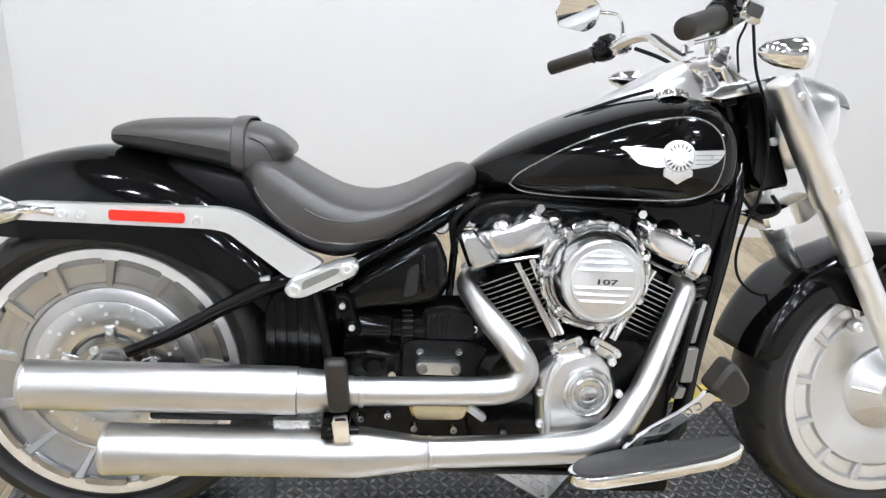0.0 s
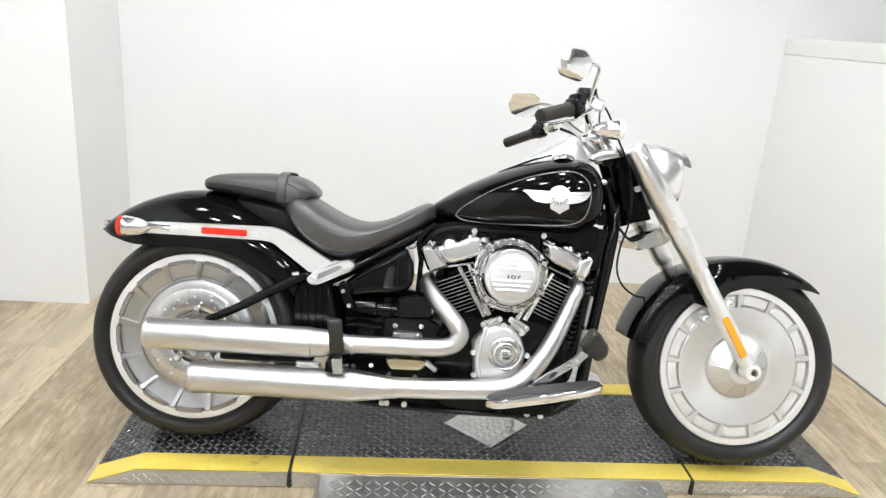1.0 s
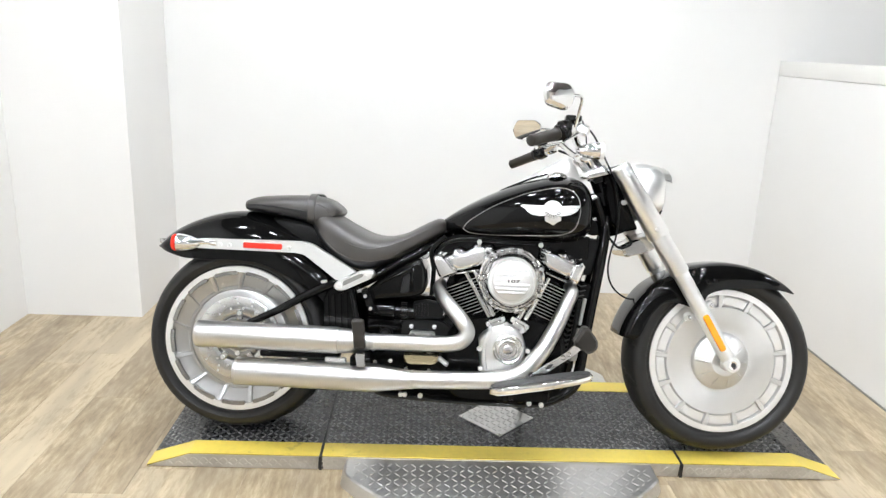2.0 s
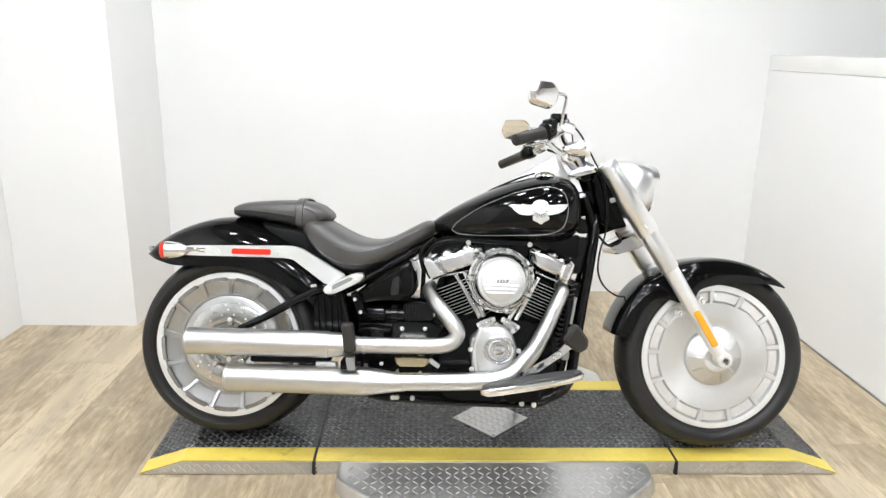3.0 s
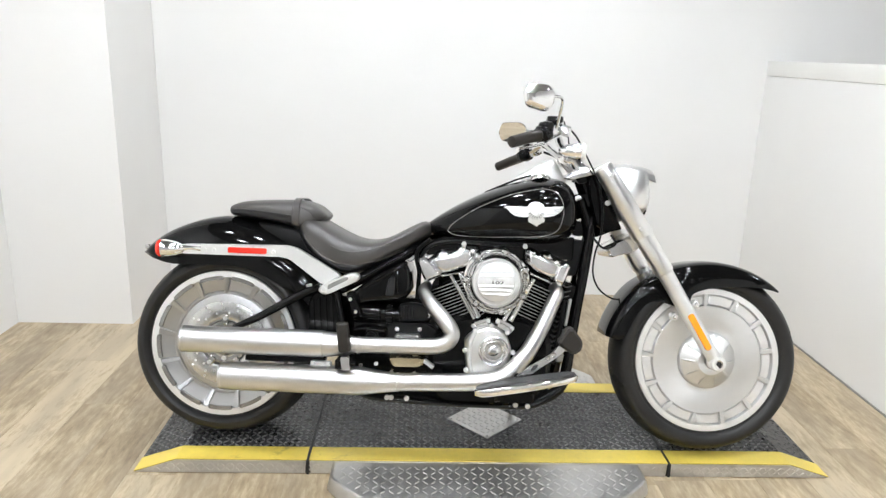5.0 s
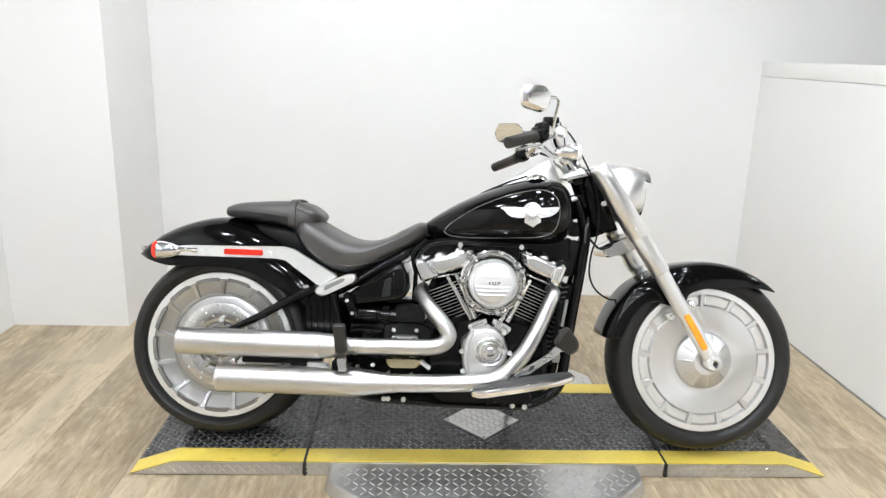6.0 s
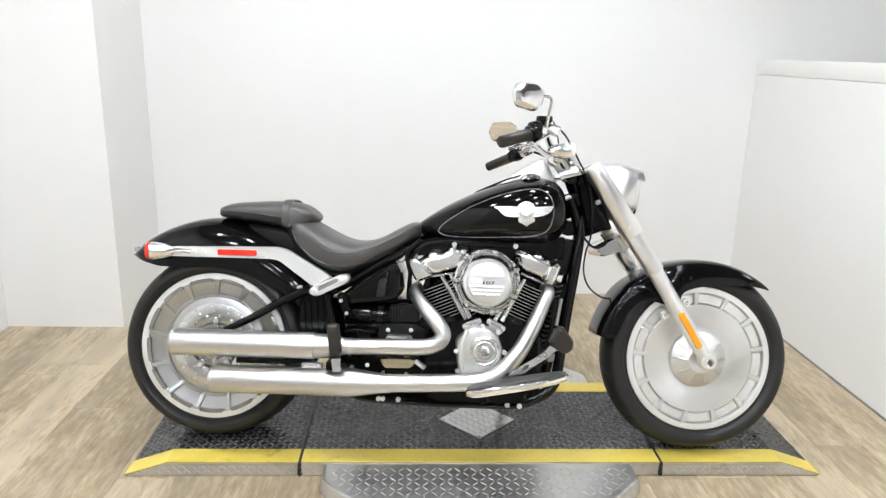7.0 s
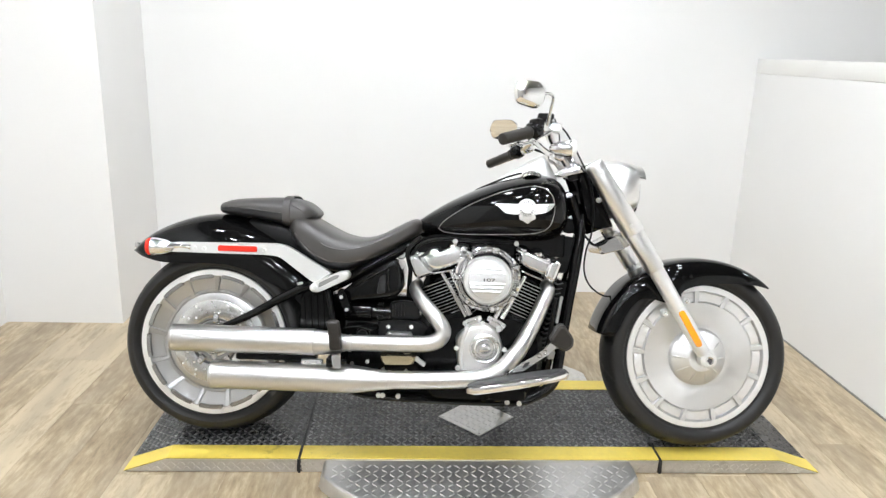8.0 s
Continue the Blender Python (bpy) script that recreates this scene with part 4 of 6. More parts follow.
for k in range(14):
    a = math.radians(38 + 104 * (k % 6) / 5) if k < 6 else math.radians(-22 - 136 * (k - 6) / 7)
    c = (BX + 0.0208 * math.cos(a), BZ + 0.0208 * math.sin(a))
    ca, sa = math.cos(a - math.pi / 2), math.sin(a - math.pi / 2)
    draped("badge_bar", [(c[0] + x * ca - z * sa, c[1] + x * sa + z * ca) for x, z in ((-0.0014, -0.0038), (0.0014, -0.0038), (0.0014, 0.0038), (-0.0014, 0.0038))], 0.0076, 0.0006, M_INK, badge)

bm = bmesh.new()
hull(bm, [(0.705, 0.740, 0.766, 0.014, 0.4), (0.76, 0.775, 0.802, 0.026, 0.4), (0.86, 0.825, 0.862, 0.040, 0.4), (0.95, 0.865, 0.914, 0.050, 0.4), (1.03, 0.89, 0.962, 0.058, 0.35), (1.08, 0.90, 0.992, 0.062, 0.35), (1.11, 0.90, 1.003, 0.062, 0.35), (1.132, 0.90, 0.978, 0.060, 0.35), (1.152, 0.90, 0.940, 0.056, 0.4), (1.165, 0.89, 0.915, 0.045, 0.4)], 40, 0.62)
console = part("tank_console", bm, M_SATIN, bike, "satin silver instrument console on the tank", 50)
bm = bmesh.new()
tube(bm, [(x, -w, z) for x, w, z in ((0.882, 0.030, 0.876), (0.918, 0.046, 0.893), (0.956, 0.060, 0.910), (0.996, 0.069, 0.926), (1.036, 0.076, 0.939))], 0.0035, 8, 6)
part("console_gasket", bm, M_MATTE, console, "black rubber edge")
bm = bmesh.new()
lathe(bm, [(0, 0.008), (0.022, 0.008), (0.028, 0.006), (0.031, 0.001), (0.031, -0.010)], (1.066, -0.096, 0.928), 36, Matrix.Rotation(radians(70), 3, "X"))
cap = part("filler_cap", bm, M_CHROME, tank, "low chrome filler cap")
bm = bmesh.new()
for k in range(18):
    a = 2 * math.pi * k / 18
    box(bm, (1.066 + 0.031 * math.cos(a), -0.096 - 0.031 * math.sin(a) * 0.94, 0.928 + 0.031 * math.sin(a) * 0.34), (0.005, 0.005, 0.007))
tagged(part("cap_knurl", bm, M_CHROME, tank), kind="stuff")

# Exhaust
YE = -0.257
ALONG = Matrix.Rotation(radians(-90), 3, "Z")
bm = bmesh.new()
lathe(bm, [(0.030, 0.030), (0.034, 0.004), (0.0385, 0.0), (0.0415, 0.0005), (0.0430, 0.003), (0.0430, 0.457), (0.0425, 0.461), (0.0400, 0.463), (0.0395, 0.487), (0.0360, 0.517), (0.0330, 0.542), (0.0290, 0.549), (0.026, 0.553)], (-0.086, YE, 0.3645), 64, ALONG)
m1 = part("upper_muffler", bm, M_PIPE, bike, "satin silver upper muffler", 30)
bm = bmesh.new()
lathe(bm, [(0.0433, -0.0035), (0.0440, -0.002), (0.0440, 0.002), (0.0433, 0.0035)], (-0.078, YE, 0.3645), 64, ALONG)
part("muffler_rim", bm, M_PIPE, m1, "", 25)
bm = bmesh.new()
tube(bm, [(0.445, YE, 0.3650), (0.58, YE + 0.004, 0.3665), (0.69, YE + 0.006, 0.3685), (0.740, YE + 0.007, 0.3715), (0.773, YE + 0.007, 0.3850), (0.786, YE + 0.009, 0.414), (0.764, YE + 0.017, 0.450), (0.722, YE + 0.056, 0.492), (0.695, YE + 0.100, 0.521), (0.684, YE + 0.135, 0.538), (0.694, YE + 0.175, 0.548)], [0.0262, 0.0262, 0.0262, 0.0262, 0.0262, 0.0260, 0.0255, 0.0240, 0.0215, 0.0190, 0.0180], 28, 8)
part("rear_header_pipe", bm, M_PIPE, m1, "satin silver header pipe", 50)
for x in (0.468, 0.488):
    bm = bmesh.new()
    lathe(bm, [(0.0265, -0.005), (0.0285, -0.004), (0.0285, 0.004), (0.0265, 0.005)], (x, YE, 0.365), 32, ALONG)
    part("pipe_clamp", bm, M_PIPE, m1)
bm = bmesh.new()
lathe(bm, [(0.030, 0.030), (0.035, 0.004), (0.0395, 0.0), (0.0425, 0.0005), (0.0445, 0.003), (0.0445, 0.02), (0.0455, 0.432), (0.0455, 0.444), (0.0440, 0.462), (0.0315, 0.552), (0.0300, 0.568), (0.028, 0.572)], (0.044, YE - 0.004, 0.2500), 64, ALONG)
m2 = part("lower_muffler", bm, M_PIPE, bike, "satin silver lower muffler", 30)
bm = bmesh.new()
lathe(bm, [(0.0448, -0.0035), (0.0455, -0.002), (0.0455, 0.002), (0.0448, 0.0035)], (0.052, YE - 0.004, 0.2500), 64, ALONG)
part("muffler_rim", bm, M_PIPE, m2, "", 25)
bm = bmesh.new()
tube(bm, [(0.600, YE - 0.004, 0.2505), (0.72, YE - 0.003, 0.2545), (0.85, YE, 0.2600), (0.915, YE + 0.004, 0.2655), (0.955, YE + 0.012, 0.278), (0.985, YE + 0.022, 0.298), (1.012, YE + 0.038, 0.327), (1.041, YE + 0.058, 0.361), (1.088, YE + 0.097, 0.441), (1.122, YE + 0.125, 0.512), (1.136, YE + 0.138, 0.543), (1.130, YE + 0.170, 0.560)], [0.0288, 0.0288, 0.0288, 0.0290, 0.0290, 0.0288, 0.0282, 0.0275, 0.0258, 0.0238, 0.0220, 0.0200], 28, 8)
part("front_header_pipe", bm, M_PIPE, m2, "satin silver header pipe", 50)
bm = bmesh.new()
lathe(bm, [(0.0300, -0.004), (0.0308, -0.003), (0.0308, 0.003), (0.0300, 0.004)], (0.618, YE - 0.004, 0.2508), 32, ALONG)
part("pipe_clamp", bm, M_PIPE, m2)
bm = bmesh.new()
box(bm, (0.245, -0.215, 0.306), (0.26, 0.05, 0.018))
rail = part("muffler_bracket", bm, M_BLACK, bike, "black rail between the mufflers")
bm = bmesh.new()
box(bm, (0.366, -0.246, 0.297), (0.068, 0.02, 0.020))
part("muffler_clamp", bm, M_CAST, rail, "bright steel clamp")
for x in (0.342, 0.376, 0.392):
    screw("clamp_bolt", x, -0.257, 0.297, 0.007, rail)

# Passenger peg folded up, in front of the upper pipe
bm = bmesh.new()
slab(bm, rounded([(0.434, 0.348), (0.471, 0.352), (0.459, 0.446), (0.421, 0.445)], 0.010), -0.325, -0.292, 0.007)
soften(bm, 0.004)
peg = part("passenger_peg", bm, M_GRIP, bike, "folded black rubber passenger peg")
bm = bmesh.new()
slab(bm, rounded([(0.445, 0.293), (0.473, 0.296), (0.469, 0.332), (0.464, 0.340), (0.442, 0.338), (0.438, 0.331)], 0.004), -0.322, -0.296, 0.003)
part("peg_clevis", bm, M_CHROME, peg, "chrome hinge")
bm = bmesh.new()
tube(bm, [(0.432, -0.31, 0.314), (0.486, -0.31, 0.316)], 0.008, 12, 1)
part("peg_pin", bm, M_BLACK, peg)
bm = bmesh.new()
box(bm, (0.446, -0.24, 0.31), (0.05, 0.14, 0.03))
part("peg_mount", bm, M_BLACK, peg)

# Engine
bm = bmesh.new()
slab(bm, rounded([(0.74, 0.16), (1.06, 0.16), (1.12, 0.24), (1.12, 0.40), (1.04, 0.46), (0.80, 0.46), (0.72, 0.40), (0.70, 0.24)], 0.05), -0.165, 0.15, 0.02)
engine = part("engine", bm, M_BLACK, bike, "black V-twin engine with chrome covers", 40)


def cylinder(sign):
    lean = radians(22.5) * sign
    foot = Vector((0.925 + 0.050 * sign, 0, 0.33))
    ax, ac = Vector((math.sin(lean), 0, math.cos(lean))), Vector((math.cos(lean), 0, -math.sin(lean)))
    rot = Matrix((ac, Vector((0, 1, 0)), ax)).transposed()
    bm = bmesh.new()
    box(bm, foot + ax * 0.19, (0.09, 0.17, 0.19), rot, 0.02)
    part("cylinder", bm, M_BLACK, engine, "black finned cylinder")
    for k in range(13):
        d = 0.118 + k * 0.0112
        out, inn = 0.046 + 0.040 * k / 12, 0.07
        bm = bmesh.new()
        o = rounded([(-inn, -0.120), (out, -0.120), (out, 0.105), (-inn, 0.105)], 0.03, 4)
        c = foot + ax * d

        def ring(s, h):
            return [c + ac * (x * s * sign) + Vector((0, y * s, 0)) + ax * h for x, y in o]
        loft(bm, [ring(0.93, -0.0025), ring(0.985, -0.0022), ring(1, -0.0011), ring(1, 0.0011), ring(0.985, 0.0022), ring(0.93, 0.0025)])
        f = part("fin", bm, M_BLACK, engine)
        f.data.materials.append(M_FINEDGE)
        for p in f.data.polygons:
            if abs(p.normal.dot(ax)) < 0.5:
                p.material_index = 1


cylinder(-1)
cylinder(1)


def rocker(outline, lobes, cap_outline, lean, label):
    bm = bmesh.new()
    slab(bm, rounded(outline, 0.016), -0.138, 0.11, 0.026)
    soften(bm, 0.012)
    part("rocker_cover", bm, M_COVER, engine, label, 60)
    rot = Matrix.Rotation(radians(lean), 3, "Y")
    for x, z, r in lobes:
        bm = bmesh.new()
        lathe(bm, [(r * math.sin(math.pi * k / 12), -0.052 * math.cos(math.pi * k / 12)) for k in range(13)], (0, 0, 0), 28)
        for v in bm.verts:
            v.co = rot @ Vector((v.co.x * 1.25, v.co.y, v.co.z)) + Vector((x, -0.085, z))
        part("cover_boss", bm, M_COVER, engine, "", 60)
    bm = bmesh.new()
    slab(bm, rounded(cap_outline, 0.010), -0.150, -0.105, 0.012)
    soften(bm, 0.006)
    part("head_cap", bm, M_COVER, engine, "", 60)


rocker([(0.690, 0.640), (0.712, 0.654), (0.770, 0.668), (0.806, 0.690), (0.852, 0.696), (0.864, 0.660), (0.858, 0.630), (0.815, 0.609), (0.748, 0.586), (0.712, 0.596)],
       [(0.748, 0.652, 0.027), (0.814, 0.676, 0.023), (0.848, 0.676, 0.020)], [(0.660, 0.634), (0.668, 0.646), (0.692, 0.650), (0.718, 0.622), (0.732, 0.603), (0.750, 0.589), (0.694, 0.567), (0.682, 0.580)], -16, "chrome rear rocker cover")
rocker([(1.018, 0.690), (1.060, 0.684), (1.100, 0.668), (1.140, 0.648), (1.162, 0.640), (1.150, 0.590), (1.116, 0.584), (1.047, 0.611), (1.018, 0.640)],
       [(1.096, 0.664, 0.021), (1.124, 0.646, 0.020), (1.046, 0.676, 0.018)], [(1.125, 0.616), (1.136, 0.644), (1.162, 0.650), (1.175, 0.634), (1.160, 0.590), (1.148, 0.566), (1.114, 0.583)], 22, "chrome front rocker cover")
for o in ([(0.662, 0.642), (0.676, 0.668), (0.700, 0.686), (0.774, 0.694), (0.850, 0.712), (0.858, 0.690), (0.78, 0.676), (0.712, 0.664), (0.690, 0.645)],
          [(1.030, 0.712), (1.100, 0.703), (1.168, 0.676), (1.176, 0.648), (1.160, 0.648), (1.100, 0.682), (1.030, 0.694)]):
    bm = bmesh.new()
    slab(bm, rounded(o, 0.010), -0.090, 0.10, 0.006)
    soften(bm, 0.004)
    part("rocker_lid", bm, M_COVER, engine, "chrome rocker lid", 50)
for a, b in (((0.742, 0.588), (0.834, 0.606)), ((1.042, 0.606), (1.116, 0.576))):
    bm = bmesh.new()
    tube(bm, [(a[0], -0.128, a[1]), (b[0], -0.128, b[1])], 0.0035, 8, 1)
    part("gasket_edge", bm, M_COVER, engine)
for x, z in ((0.815, 0.703), (1.02, 0.702)):
    bm = bmesh.new()
    lathe(bm, [(0, -0.02), (0.009, -0.02), (0.010, -0.017), (0.010, 0.02)], (x, -0.12, z - 0.004), 6)
    part("head_bolt", bm, M_CHROME, engine)
for a, b in (((0.776, 0.592), (0.860, 0.452)), ((0.803, 0.602), (0.874, 0.456)), ((1.052, 0.590), (0.980, 0.448)), ((1.022, 0.570), (0.955, 0.446))):
    bm = bmesh.new()
    tube(bm, [(a[0], -0.150, a[1]), (a[0] * 0.55 + b[0] * 0.45, -0.152, a[1] * 0.55 + b[1] * 0.45), (b[0], -0.158, b[1])], [0.0062, 0.0078, 0.0092], 12, 3)
    part("pushrod_tube", bm, M_CHROME, engine, "chrome pushrod tube")
for c, an in (((0.880, 0.440), -22), ((0.960, 0.438), 26)):
    bm = bmesh.new()
    rot = Matrix.Rotation(radians(an), 3, "Y")
    box(bm, (c[0], -0.160, c[1]), (0.066, 0.05, 0.020), rot, 0.004)
    box(bm, (c[0], -0.168, c[1] - 0.010), (0.052, 0.05, 0.018), rot, 0.004)
    part("lifter_block", bm, M_COVER, engine, "chrome lifter block")
    for s in (-0.026, 0.026):
        screw("block_bolt", c[0] + s * math.cos(radians(an)), -0.186, c[1] - s * math.sin(radians(an)), 0.0065, engine)

bm = bmesh.new()
slab(bm, rounded([(0.36, 0.36), (0.38, 0.50), (0.46, 0.50), (0.60, 0.50), (0.69, 0.50), (0.72, 0.58), (0.78, 0.62), (0.80, 0.66), (1.06, 0.66), (1.14, 0.60), (1.17, 0.52), (1.13, 0.30), (0.90, 0.20), (0.50, 0.20)], 0.02), -0.06, 0.06, 0.01)
part("inner_case", bm, M_BLACK, engine)
# Cam cover
bm = bmesh.new()
slab(bm, rounded([(0.826, 0.385), (0.841, 0.403), (0.874, 0.427), (0.907, 0.437), (0.941, 0.429), (0.969, 0.404), (0.985, 0.358), (0.978, 0.312), (0.957, 0.278), (0.935, 0.262), (0.842, 0.254), (0.832, 0.320)], 0.012), -0.205, -0.15, 0.012)
soften(bm, 0.006)
cam_cover = part("cam_cover", bm, M_SATIN, bike, "satin silver cam cover with a round cap", 40)
bm = bmesh.new()
lathe(bm, [(0.0500, 0.012), (0.0500, -0.006), (0.0485, -0.010), (0.0445, -0.013), (0.0425, -0.012), (0.0385, -0.008), (0.0370, -0.009), (0.0340, -0.015), (0.0300, -0.017), (0.0270, -0.012), (0.0190, -0.012), (0.0165, -0.016), (0.010, -0.018), (0, -0.018)], (0.923, -0.205, 0.355), 72)
part("cover_cap", bm, M_TURN_CAM, cam_cover, "ringed aluminium cap", 25)
bm = bmesh.new()
slab(bm, rounded([(0.914, 0.351), (0.932, 0.351), (0.932, 0.359), (0.914, 0.359)], 0.002), -0.2242, -0.2225, 0.0005)
part("cap_mark", bm, M_POCKET, cam_cover)
bm = bmesh.new()
tube(bm, [(0.863, -0.203, 0.416), (0.848, -0.207, 0.378), (0.845, -0.207, 0.330), (0.852, -0.207, 0.285), (0.856, -0.203, 0.262)], 0.0075, 10, 6)
part("cover_rib", bm, M_CAST, cam_cover)
for x, z in ((0.830, 0.352), (0.836, 0.287), (0.863, 0.420), (0.914, 0.436), (0.967, 0.417), (0.988, 0.352), (0.964, 0.288)):
    screw("cover_bolt", x, -0.205, z, 0.008, cam_cover)

# Air cleaner
AC = Vector((0.926, 0.036, 0.580))
bm = bmesh.new()
lathe(bm, [(0.06, -0.14), (0.100, -0.150), (0.108, -0.160), (0.1095, -0.185), (0.1105, -0.200), (0.109, -0.208), (0.105, -0.213), (0.1005, -0.213), (0.0975, -0.209), (0.0965, -0.203), (0.0945, -0.203), (0.0935, -0.210), (0.0930, -0.222), (0.0905, -0.236), (0.085, -0.250), (0.0795, -0.259), (0, -0.259)], AC, 120)
cleaner = part("air_cleaner", bm, M_COVER, bike, "round chrome air cleaner with a ribbed disc", 28)
for k in range(7):
    a = 2 * math.pi * (k + 0.47) / 7
    bm = bmesh.new()
    lathe(bm, [(0, -0.012), (0.006, -0.012), (0.0075, -0.009), (0.011, -0.006), (0.014, 0), (0.015, 0.03)], AC + Vector((0.101 * math.cos(a), -0.210, 0.101 * math.sin(a))), 20)
    part("ring_lobe", bm, M_CHROME, cleaner)
    for d in (-0.5, 0.5):
        bm = bmesh.new()
        tube(bm, [AC + Vector((0.104 * math.cos(a + d * u), -0.2115, 0.104 * math.sin(a + d * u))) for u in (0.25, 0.5, 0.75)], [0.004, 0.0055, 0.003], 10, 4)
        part("ring_bead", bm, M_CHROME, cleaner)
FC = Vector((0.923, 0.036, 0.581))
bm = bmesh.new()
lathe(bm, [(0.0775, -0.252), (0.0785, -0.262), (0.0775, -0.267), (0.0750, -0.270), (0.0725, -0.270), (0.0710, -0.2685), (0.064, -0.2690), (0.0615, -0.2715), (0.060, -0.2720), (0, -0.2720)], FC, 96)
insert = part("cover_disc", bm, M_TURN_COVER, cleaner, "brushed ribbed aluminium insert", 25)
for z, h in ((0.046, 0.006), (0.034, 0.008), (0.020, 0.008), (-0.0145, 0.008), (-0.0275, 0.008), (-0.040, 0.007)):
    bm = bmesh.new()
    w0, w1 = (math.sqrt(0.0590 ** 2 - v * v) - 0.002 for v in (z + h, z))
    back, out = -0.2718, -0.2738
    loft(bm, [[(-w0, back, z + h), (-w1, out, z + 0.0012), (-w1, out + 0.0008, z), (-w1, back, z)], [(w0, back, z + h), (w1, out, z + 0.0012), (w1, out + 0.0008, z), (w1, back, z)]])
    for v in bm.verts:
        v.co += FC
    part("disc_rib", bm, M_TURN_COVER, insert)
txt = bpy.data.curves.new("number", "FONT")
txt.body = "107"
txt.offset = 0.00035
txt.size, txt.extrude, txt.align_x, txt.align_y = 0.0165, 0.0008, "CENTER", "CENTER"
tmp = bpy.data.objects.new("number", txt)
scene.collection.objects.link(tmp)
me = bpy.data.meshes.new_from_object(tmp.evaluated_get(bpy.context.evaluated_depsgraph_get()))
bpy.data.objects.remove(tmp)
me.materials.clear()
me.materials.append(M_INK)
number = new("number", me)
number.parent = insert
number.matrix_basis = Matrix.Translation(FC + Vector((0.004, -0.2730, 0.0))) @ pose(0, 0, 0, 90) @ Matrix.Diagonal((1.75, 0.85, 1, 1))

# Frame, gearbox and the dark parts behind the pipes
def pipe(name, pts, r, material=None, label="", parent=None, seg=14, n=6, m=None):
    bm = bmesh.new()
    tube(bm, pts, r, seg, n)
    return part(name, bm, material or M_BLACK, parent or bike, label, 50, m)


frame_ob = pipe("frame", [(1.252, -0.045, 0.80), (1.245, -0.060, 0.74), (1.230, -0.068, 0.62), (1.212, -0.070, 0.50), (1.196, -0.072, 0.38), (1.182, -0.080, 0.27), (1.168, -0.090, 0.225), (1.13, -0.10, 0.190), (1.05, -0.115, 0.168), (0.85, -0.12, 0.164), (0.60, -0.12, 0.166), (0.50, -0.12, 0.185), (0.45, -0.12, 0.25)], 0.019, M_PAINT, "gloss black tubular steel frame")
pipe("frame_tube", [(1.275, 0.045, 0.80), (1.262, 0.055, 0.74), (1.232, 0.062, 0.60), (1.178, 0.075, 0.34), (1.13, 0.10, 0.190), (0.85, 0.12, 0.164), (0.50, 0.12, 0.185), (0.45, 0.12, 0.25)], 0.019, M_PAINT, "", frame_ob)
pipe("frame_tube", [(0.30, -0.115, 0.505), (0.40, -0.112, 0.530), (0.478, -0.106, 0.572), (0.542, -0.100, 0.612), (0.606, -0.085, 0.648), (0.660, -0.060, 0.676), (0.74, -0.05, 0.70)], 0.019, M_PAINT, "", frame_ob)
pipe("frame_tube", [(0.30, 0.115, 0.545), (0.52, 0.11, 0.632), (0.74, 0.07, 0.72)], 0.018, M_PAINT, "", frame_ob)
pipe("frame_tube", [(0.662, -0.055, 0.675), (0.664, -0.058, 0.60), (0.660, -0.060, 0.50)], 0.008, M_PAINT, "", frame_ob)
bm = bmesh.new()
lathe(bm, [(0, -0.010), (0.009, -0.010), (0.010, -0.014), (0.014, -0.014), (0.0175, -0.010), (0.018, 0.01)], (0.632, -0.070, 0.646), 24)
part("seat_post_bolt", bm, M_COVER, frame_ob, "large chrome bolt")
pipe("frame_tube", [(0.74, 0, 0.70), (0.95, 0, 0.715), (1.15, 0, 0.80), (1.24, 0, 0.85)], 0.035, M_BLACK, "", frame_ob)
pipe("frame_tube", [(1.205, -0.062, 0.865), (1.225, -0.055, 0.82), (1.245, -0.05, 0.76)], 0.018, M_BLACK, "", frame_ob)
bm = bmesh.new()
slab(bm, rounded([(1.150, 0.872), (1.175, 0.877), (1.250, 0.889), (1.262, 0.845), (1.233, 0.834), (1.200, 0.829), (1.160, 0.838)], 0.006), -0.046, 0.046, 0.005)
part("neck_gusset", bm, M_BLACK, frame_ob)
bm = bmesh.new()
slab(bm, rounded([(1.160, 0.780), (1.198, 0.794), (1.218, 0.785), (1.247, 0.815), (1.275, 0.790), (1.240, 0.740), (1.205, 0.735), (1.170, 0.750)], 0.008), -0.046, 0.046, 0.005)
part("neck_brace", bm, M_BLACK, frame_ob)
pipe("steering_head", [(1.222, 0, 0.935), (1.300, 0, 0.745)], 0.030, M_BLACK, "", frame_ob, 24, 1)
bm = bmesh.new()
slab(bm, rounded([(1.195, 0.931), (1.235, 0.956), (1.246, 0.929), (1.208, 0.916)], 0.006), -0.040, 0.040, 0.004)
part("ignition_cap", bm, M_CASE, frame_ob, "dark glossy cap on the steering head")
screw("neck_bolt", 1.203, -0.048, 0.864, 0.013, frame_ob)
screw("neck_bolt", 1.275, -0.052, 0.788, 0.010, frame_ob)
# swing arm
pipe("swing_arm", [(0.05, -0.150, 0.388), (0.14, -0.150, 0.432), (0.24, -0.145, 0.490), (0.34, -0.138, 0.540), (0.40, -0.125, 0.555)], [0.011, 0.013, 0.015, 0.017, 0.017], M_PAINT, "gloss black swing arm tube")
pipe("swing_arm", [(0.0, -0.150, 0.330), (0.15, -0.150, 0.335), (0.33, -0.14, 0.345), (0.45, -0.12, 0.36)], 0.018, M_BLACK, "black lower swing arm tube")
bm = bmesh.new()
slab(bm, rounded([(0.300, 0.365), (0.30, 0.49), (0.318, 0.520), (0.40, 0.535), (0.425, 0.43), (0.42, 0.34)], 0.015), -0.150, -0.06, 0.008)
